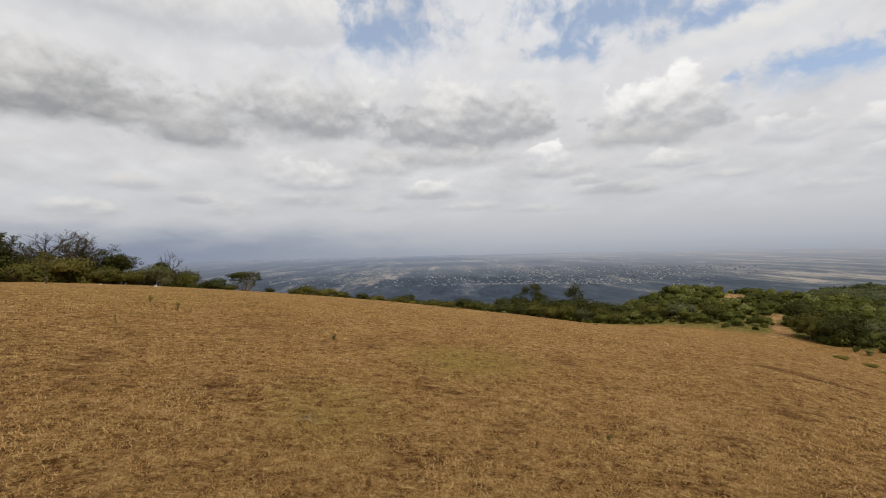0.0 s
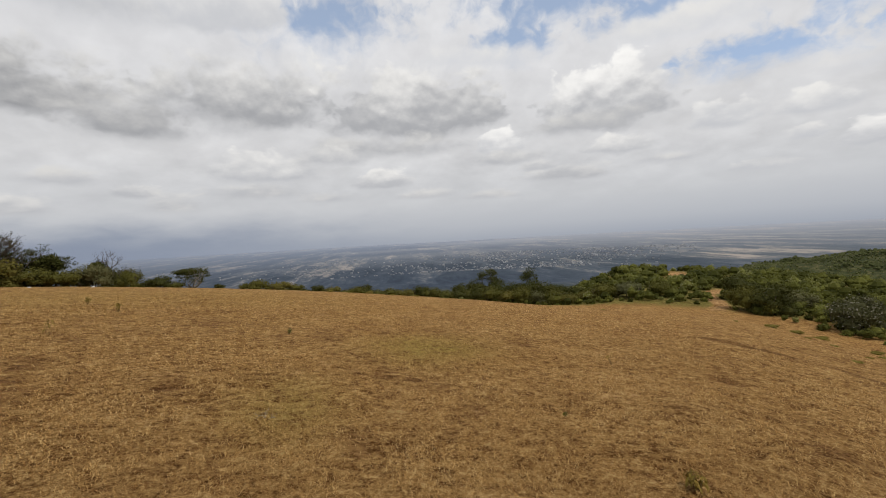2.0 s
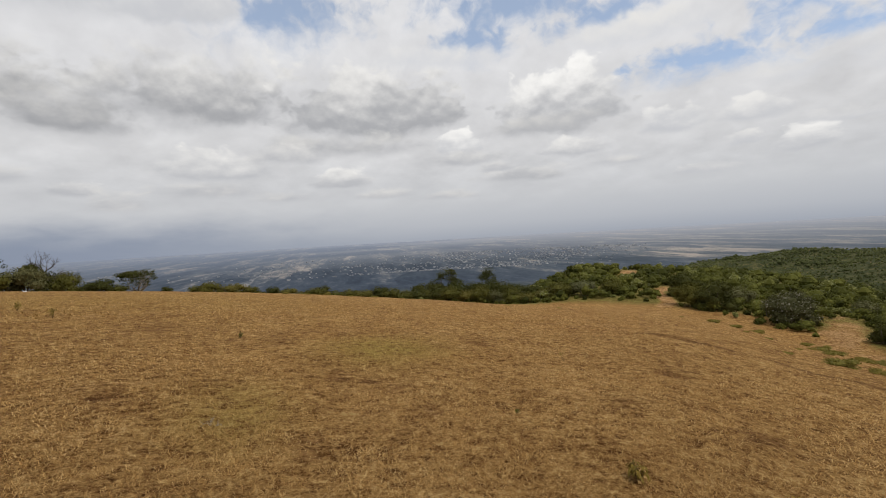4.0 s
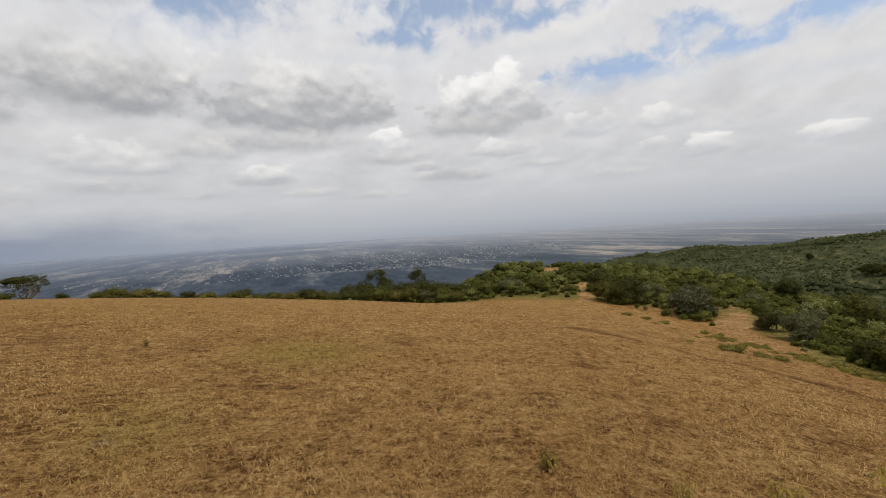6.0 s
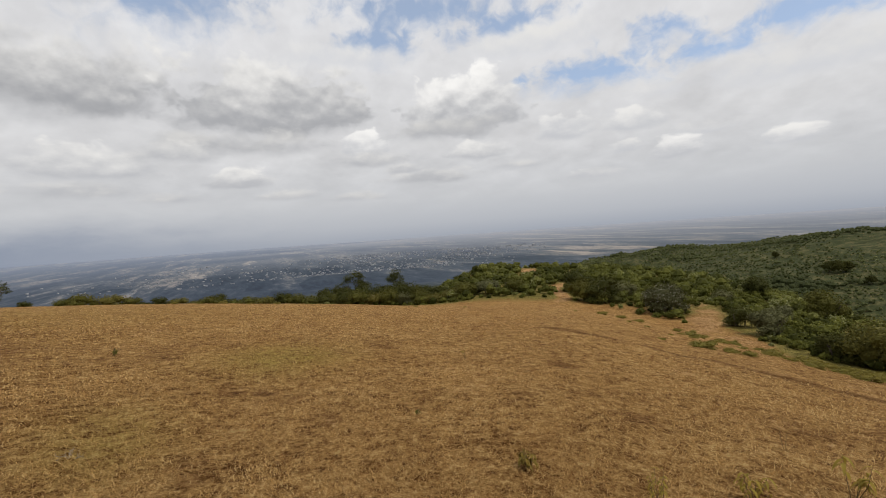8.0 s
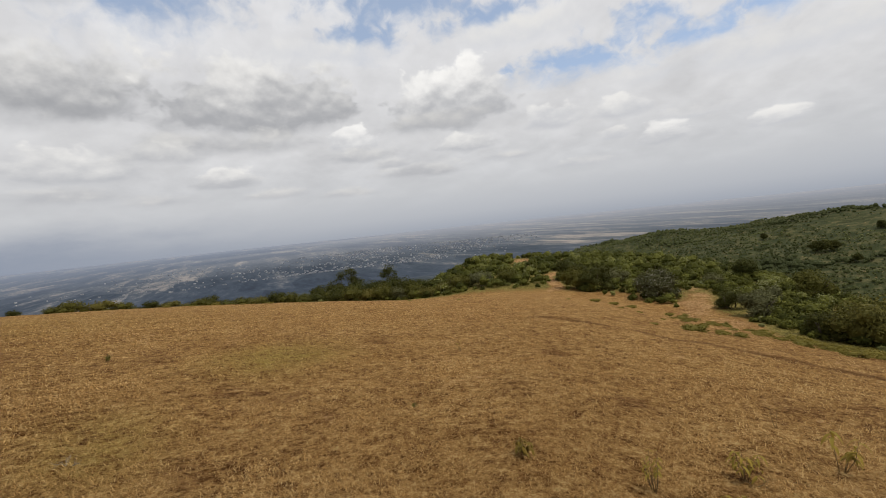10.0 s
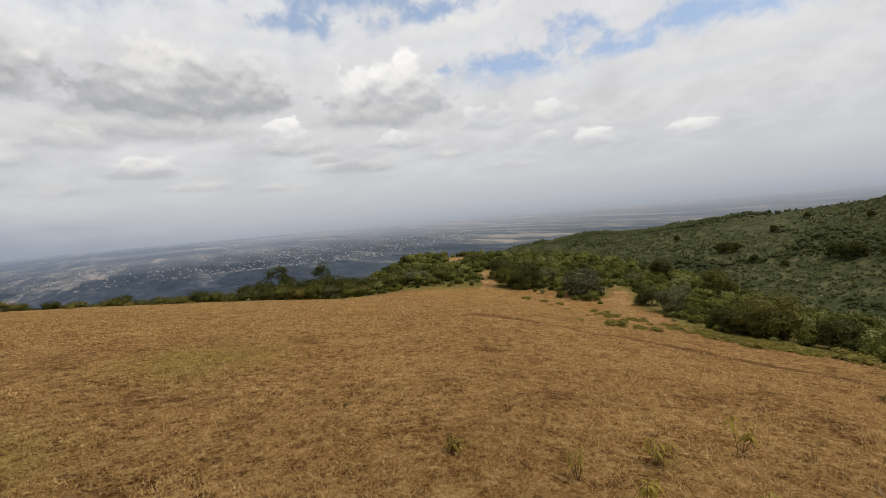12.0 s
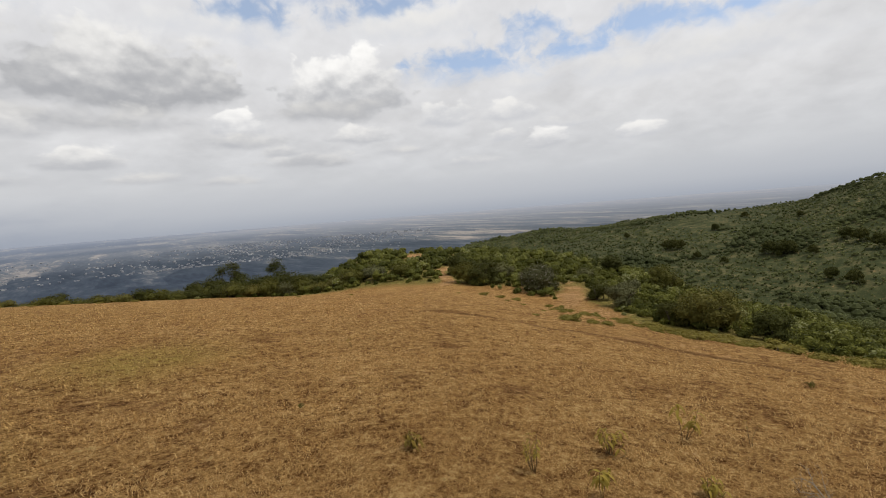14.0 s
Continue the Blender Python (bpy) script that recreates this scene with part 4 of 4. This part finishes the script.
# ------------------------------------------------------------------ the plain: towns
def far_blocks(name, label, category, az, r, size, tall, mat, seed, roof=0.0):
    rnd = np.random.default_rng(seed)
    x, y = polar(az, r)
    z = height(x, y)
    n = len(x)
    a = rnd.uniform(0, 3.14, n)
    w, d, h = size * rnd.uniform(0.6, 1.6, n), size * rnd.uniform(0.6, 1.2, n), tall * rnd.uniform(0.7, 1.4, n)
    ex = np.stack([np.cos(a) * w / 2, np.sin(a) * w / 2, 0 * a], -1)
    ey = np.stack([-np.sin(a) * d / 2, np.cos(a) * d / 2, 0 * a], -1)
    o = np.stack([x, y, z - 1.0], -1)
    up = np.stack([0 * a, 0 * a, h + 1.0], -1)
    c = [o - ex - ey, o + ex - ey, o + ex + ey, o - ex + ey]
    top = [p + up - (p - o) * roof for p in c]
    co = np.stack(c + top, 1).reshape(-1, 3)
    f = np.array([[0, 1, 5, 4], [1, 2, 6, 5], [2, 3, 7, 6], [3, 0, 4, 7], [4, 5, 6, 7]])
    faces = (np.arange(n)[:, None, None] * 8 + f).reshape(-1, 4)
    me = bpy.data.meshes.new(name)
    me.from_pydata(co.tolist(), [], faces.tolist())
    me.materials.append(mat)
    return tagged(new(name, me), label, category, kind="stuff")


rnd = np.random.default_rng(61)
TOWNS = [(12.5, 2000, 3.4, 0.16, 420), (24.5, 1750, 4.0, 0.12, 340), (31, 2500, 5.0, 0.18, 460), (-6, 2600, 6.0, 0.12, 150), (3, 1500, 6.0, 0.14, 130), (-10, 1800, 8.0, 0.2, 110), (18, 1350, 3.0, 0.08, 130),
         (46, 2600, 7.0, 0.2, 300), (-30, 2200, 9.0, 0.25, 80), (9, 1300, 4.0, 0.07, 110), (20, 2300, 6.0, 0.1, 260)]
az = np.concatenate([rnd.normal(a, da * 0.8, n) for a, q, da, dr, n in TOWNS])
r = np.clip(np.concatenate([q * np.exp(rnd.normal(0, dr, n)) for a, q, da, dr, n in TOWNS]), 1300, 3300)
ok = (r < 2250) & (az < 34)
az, r = az[ok], r[ok]
far_blocks("far_town", "distant pale houses and roofs scattered over the plain", "town", az, r, 5.0 * np.clip(r / 2000, 0.8, 1.6), 2.2, TOWN, 62)


# ------------------------------------------------------------------ the near grass
def build_grass():
    rnd = np.random.default_rng(71)
    n1, n2 = 420000, 260000
    az = rnd.uniform(-50, 88, n1 + n2)
    r = np.concatenate([2.1 * np.exp(rnd.uniform(0, 1, n1) ** 0.8 * math.log(11 / 2.1)), 6.0 * np.exp(rnd.uniform(0, 1, n2) * math.log(34 / 6.0))])
    x, y = polar(az, r)
    cover = 0.55 * fbm(x * 1.6, y * 1.6, 33, 3) + 0.95 * fbm(x * 5.5, y * 5.5, 34, 2)
    worn = worn_turf(az, r)
    _, trail, verge = bare_earth(az, r)
    n = n1 + n2
    beyond = np.where((az > 33) & (az < 76), np.clip(1 - (r - trail_r(az)) / 1.5, 0.12, 1), 1)
    thin = np.where(np.arange(n) < n1, np.clip((11.5 - r) / 4, 0, 1), np.clip((r - 6) / 4, 0, 1) * np.clip((34 - r) / 16, 0, 1)) * beyond
    ok = (rnd.uniform(-0.9, 0.35, n) < cover) & (rnd.uniform(0, 1, n) > worn * 0.9) & (rnd.uniform(0, 1, n) < thin) & (trail < 0.2) & (r < np.interp(az, AZ, EDGE_R))
    x, y, r, az = x[ok], y[ok], r[ok], az[ok]
    n = len(x)
    z = height(x, y)
    a = rnd.uniform(0, 6.28, n)
    far = np.clip(r / 4, 0.8, 5.0)
    length = rnd.uniform(0.02, 0.07, n) * np.clip(r / 10, 1, 1.5)
    lift = length * rnd.uniform(0.1, 0.85, n)
    wide = rnd.uniform(0.0010, 0.0025, n) * far
    p = np.stack([x, y, z - 0.004], -1)
    side = np.stack([-np.sin(a), np.cos(a), 0 * a], -1) * wide[:, None]
    mid = p + np.stack([np.cos(a) * length * 0.5, np.sin(a) * length * 0.5, lift * 0.8], -1)
    bend = a + rnd.normal(0, 0.5, n)
    tip = mid + np.stack([np.cos(bend) * length * 0.5, np.sin(bend) * length * 0.5, lift * 0.2], -1)
    polys = np.stack([p, mid + side, tip, mid - side], 1)
    green = np.clip(0.9 * blob(az, r, 3, 9.3, 7, 0.16) + 0.5 * blob(az, r, -14, 5.4, 6, 0.2), 0, 1)
    tagged(new("dry_grass", soup("dry_grass", polys, BLADES, green)), "short dry straw-coloured grass on the hilltop", "grass", kind="stuff")


build_grass()


# ------------------------------------------------------------------ weeds, tufts and twigs on the grass
def ribbon(bm, p, d, length, width, curl, rnd, n=4):
    """A drooping leaf blade."""
    d = d.normalized()
    side = d.cross(Vector((0, 0, 1)))
    side = side.normalized() if side.length > 0.05 else Vector((1, 0, 0))
    rows = []
    for i in range(n + 1):
        s = i / n
        w = width * (0.35 + 1.3 * s * (1 - s) * 2) * (1 - 0.75 * s * s)
        rows.append((bm.verts.new(p - side * w / 2), bm.verts.new(p + d.cross(side) * w * 0.15), bm.verts.new(p + side * w / 2)))
        d = (d + Vector((0, 0, -curl)) + Vector(rnd.normal(0, 0.05, 3))).normalized()
        p = p + d * length / n
    for a, b in zip(rows, rows[1:]):
        bm.faces.new((a[0], a[1], b[1], b[0]))
        bm.faces.new((a[1], a[2], b[2], b[1]))


def leafy_weed(label, h, n_stem, n_leaf, leaf, seed, mat=LEAF_WEED, spread=0.35, name="weed", category="weed", curl=0.65):
    rnd = np.random.default_rng(seed)
    e = tagged(new(name), label, category)
    for _ in range(n_stem):
        a = rnd.uniform(0, 6.28)
        foot = Vector((math.cos(a) * 0.03 * h, math.sin(a) * 0.03 * h, -0.03))
        top = Vector((math.cos(a) * spread * h * rnd.uniform(0.2, 1), math.sin(a) * spread * h * rnd.uniform(0.2, 1), h * rnd.uniform(0.6, 1.0)))
        mid = foot.lerp(top, 0.5) + Vector(rnd.normal(0, 0.05 * h, 3))
        bm = bmesh.new()
        tube(bm, [foot, mid, top], [0.0036, 0.0026, 0.0016], 5)
        stem = part("stem", mesh_of("stem", bm, STEM), e)
        for k in range(n_leaf):
            s = rnd.uniform(0.6, 1.0) if k else 1.0
            p = mid.lerp(top, (s - 0.5) * 2)
            b = rnd.uniform(0, 6.28)
            bm = bmesh.new()
            ribbon(bm, p, Vector((math.cos(b), math.sin(b), rnd.uniform(0.2, 1.0))), leaf * rnd.uniform(0.6, 1.2), leaf * 0.27, curl, rnd)
            part("leaf", mesh_of("leaf", bm, mat), stem)
    return e


def twig_plant(label, h, w, seed, bark=STEM, levels=2, name="dry_twigs", trunk=0.009):
    rnd = np.random.default_rng(seed)
    bm, tips = bmesh.new(), []
    for _ in range(3):
        a = rnd.uniform(0, 6.28)
        limb(bm, rnd, Vector((0, 0, -0.02)), Vector((math.cos(a) * w, math.sin(a) * w, h * 1.6)), h * 0.5, trunk, levels, tips, 0.5)
    return tagged(new(name, mesh_of(name, bm, bark)), label, "dead plant")


def near(ob, az, r, turn=0.0):
    return place(ob, az, r, 1.0, turn, 1.0, 0.0)


near(leafy_weed("small bushy weed with drooping green and yellow leaves", 0.15, 11, 6, 0.085, 81, LEAF_TUFT, 0.55, curl=0.8), 33.0, 3.85)
near(leafy_weed("thin weed with upright stems and few narrow leaves", 0.29, 8, 7, 0.055, 82, LEAF_WEED, 0.3), 47.6, 3.64, 20)
near(leafy_weed("yellow-green leafy weed with drooping leaves over a dry brown base", 0.22, 10, 5, 0.085, 83, spread=0.6), 56.1, 4.17)
near(twig_plant("dry brown twigs at the foot of a weed", 0.15, 0.8, 183, STEM, 2, trunk=0.003), 56.9, 4.12)
near(leafy_weed("tall dry weed with a drooping cluster of yellow-green leaves", 0.36, 4, 6, 0.13, 84, spread=0.5), 63.6, 5.04)
near(leafy_weed("yellow-green weed with long curled leaves", 0.24, 3, 6, 0.12, 85), 55.4, 3.38)
near(leafy_weed("low pale green leafy weed", 0.14, 9, 6, 0.08, 86, spread=0.7), 66.5, 3.87)
near(twig_plant("bleached leafless twiggy plant in dry turf", 0.36, 0.6, 87, BARK_PALE, 3, trunk=0.0065), 76.2, 4.33)
near(leafy_weed("thin dry weed stalk", 0.24, 2, 1, 0.05, 88), 58.4, 6.0)
near(leafy_weed("small dark green seedling", 0.08, 4, 5, 0.05, 89, LEAF_MID), 19.1, 5.3)
near(twig_plant("fallen dead twig lying on dry turf", 0.16, 0.9, 90, BARK_PALE, 2, trunk=0.006), -16.4, 5.13)
near(leafy_weed("bent dry weed stalk", 0.42, 3, 3, 0.12, 91, LEAF_TUFT, 0.5), -35.4, 12.25)
near(leafy_weed("small dry weed clump", 0.34, 7, 6, 0.12, 92, LEAF_TUFT), -32.3, 20.6)
near(leafy_weed("small dry weed clump", 0.30, 7, 6, 0.12, 93, LEAF_TUFT), -29.9, 17.0)
near(leafy_weed("small dark weed clump", 0.14, 6, 5, 0.08, 94, LEAF_MID), -13.5, 11.35)
near(leafy_weed("thin dry weed stalk", 0.22, 3, 2, 0.06, 95), 24.7, 8.8)
near(leafy_weed("thin dry weed stalk", 0.28, 3, 1, 0.06, 96), 69.7, 5.24)
near(leafy_weed("small dark green seedling", 0.14, 5, 5, 0.07, 97, LEAF_MID), 74.2, 9.43)


# low dark shrubs scattered along the lower edge of the grass: azimuth, elevation, width, height
MAT_A = bush("low_shrub", "low spreading green shrub on dry ground", 1.0, 0.30, LEAF_VERGE, 900, 0.065, 101, 0.3, 8)
MAT_B = bush("low_shrub", "low olive green shrub on dry ground", 1.0, 0.38, LEAF_VERGE, 900, 0.065, 102, 0.3, 8)
for ob in (MAT_A, MAT_B):
    tagged(ob, group="low shrubs on the dry slope")
SHRUBS = [
    (50.7, 17.3, 1.0), (55.1, 17.1, 0.6), (53.4, 17.2, 0.65), (46.8, 17.3, 0.35), (49.4, 29.0, 1.2), (50.6, 25.0, 0.8), (42.4, 33.5, 0.9), (40.4, 33.5, 0.9),
    (44.2, 32.0, 0.9), (52.6, 22.0, 0.7), (51.6, 20.5, 0.5), (54.4, 20.5, 0.45), (56.6, 19.6, 0.6), (58.4, 18.6, 0.5), (60.2, 17.6, 0.7), (62.4, 18.2, 0.9), (64.0, 16.8, 0.8), (66.5, 17.4, 1.2),
    (69.0, 16.6, 0.9), (72.0, 17.0, 1.3), (75.0, 16.2, 0.9), (78.0, 16.4, 1.2), (57.0, 21.0, 1.1), (60.0, 20.4, 1.2), (64.5, 19.6, 1.2), (53.4, 26.0, 0.7), (48.2, 31.0, 0.8), (37.3, 30.0, 0.35),
    (48.6, 24.0, 0.4), (49.8, 22.0, 0.5), (53.8, 23.5, 0.5), (55.6, 22.4, 0.5), (52.2, 28.5, 0.6), (47.6, 21.0, 0.35), (45.2, 24.0, 0.35), (43.2, 27.0, 0.4), (58.8, 20.6, 0.7), (61.4, 19.8, 0.7),
    (-8.6, 44.0, 0.8), (-6.2, 42.0, 0.6), (-4.0, 45.0, 1.0), (-1.2, 42.0, 0.7), (1.8, 41.0, 0.7), (18.0, 38.0, 0.5), (24.0, 36.0, 0.5),
]
for n, (az, q, w) in enumerate(SHRUBS):
    kind, first = (MAT_A, n == 0) if n % 3 != 1 else (MAT_B, n == 1)
    (place if first else again)(kind, az, q, w, n * 51.0, 0.6 if w > 1 else 0.72, 0.03)


def stone(label, w, seed):
    rnd = np.random.default_rng(seed)
    bm = bmesh.new()
    bmesh.ops.create_icosphere(bm, subdivisions=2, radius=w / 2)
    for v in bm.verts:
        v.co *= 1 + 0.35 * noise.noise(v.co * 3.0 / w + Vector((seed, 0, 0)))
        v.co.z *= 0.6
    return tagged(new("stone", mesh_of("stone", bm, STONE, False)), label, "stone")


near(stone("pale stone lying in the dry grass", 0.30, 3), -31.8, 46.0)
near(stone("pale stone lying in the dry grass", 0.24, 5), -36.5, 44.0)
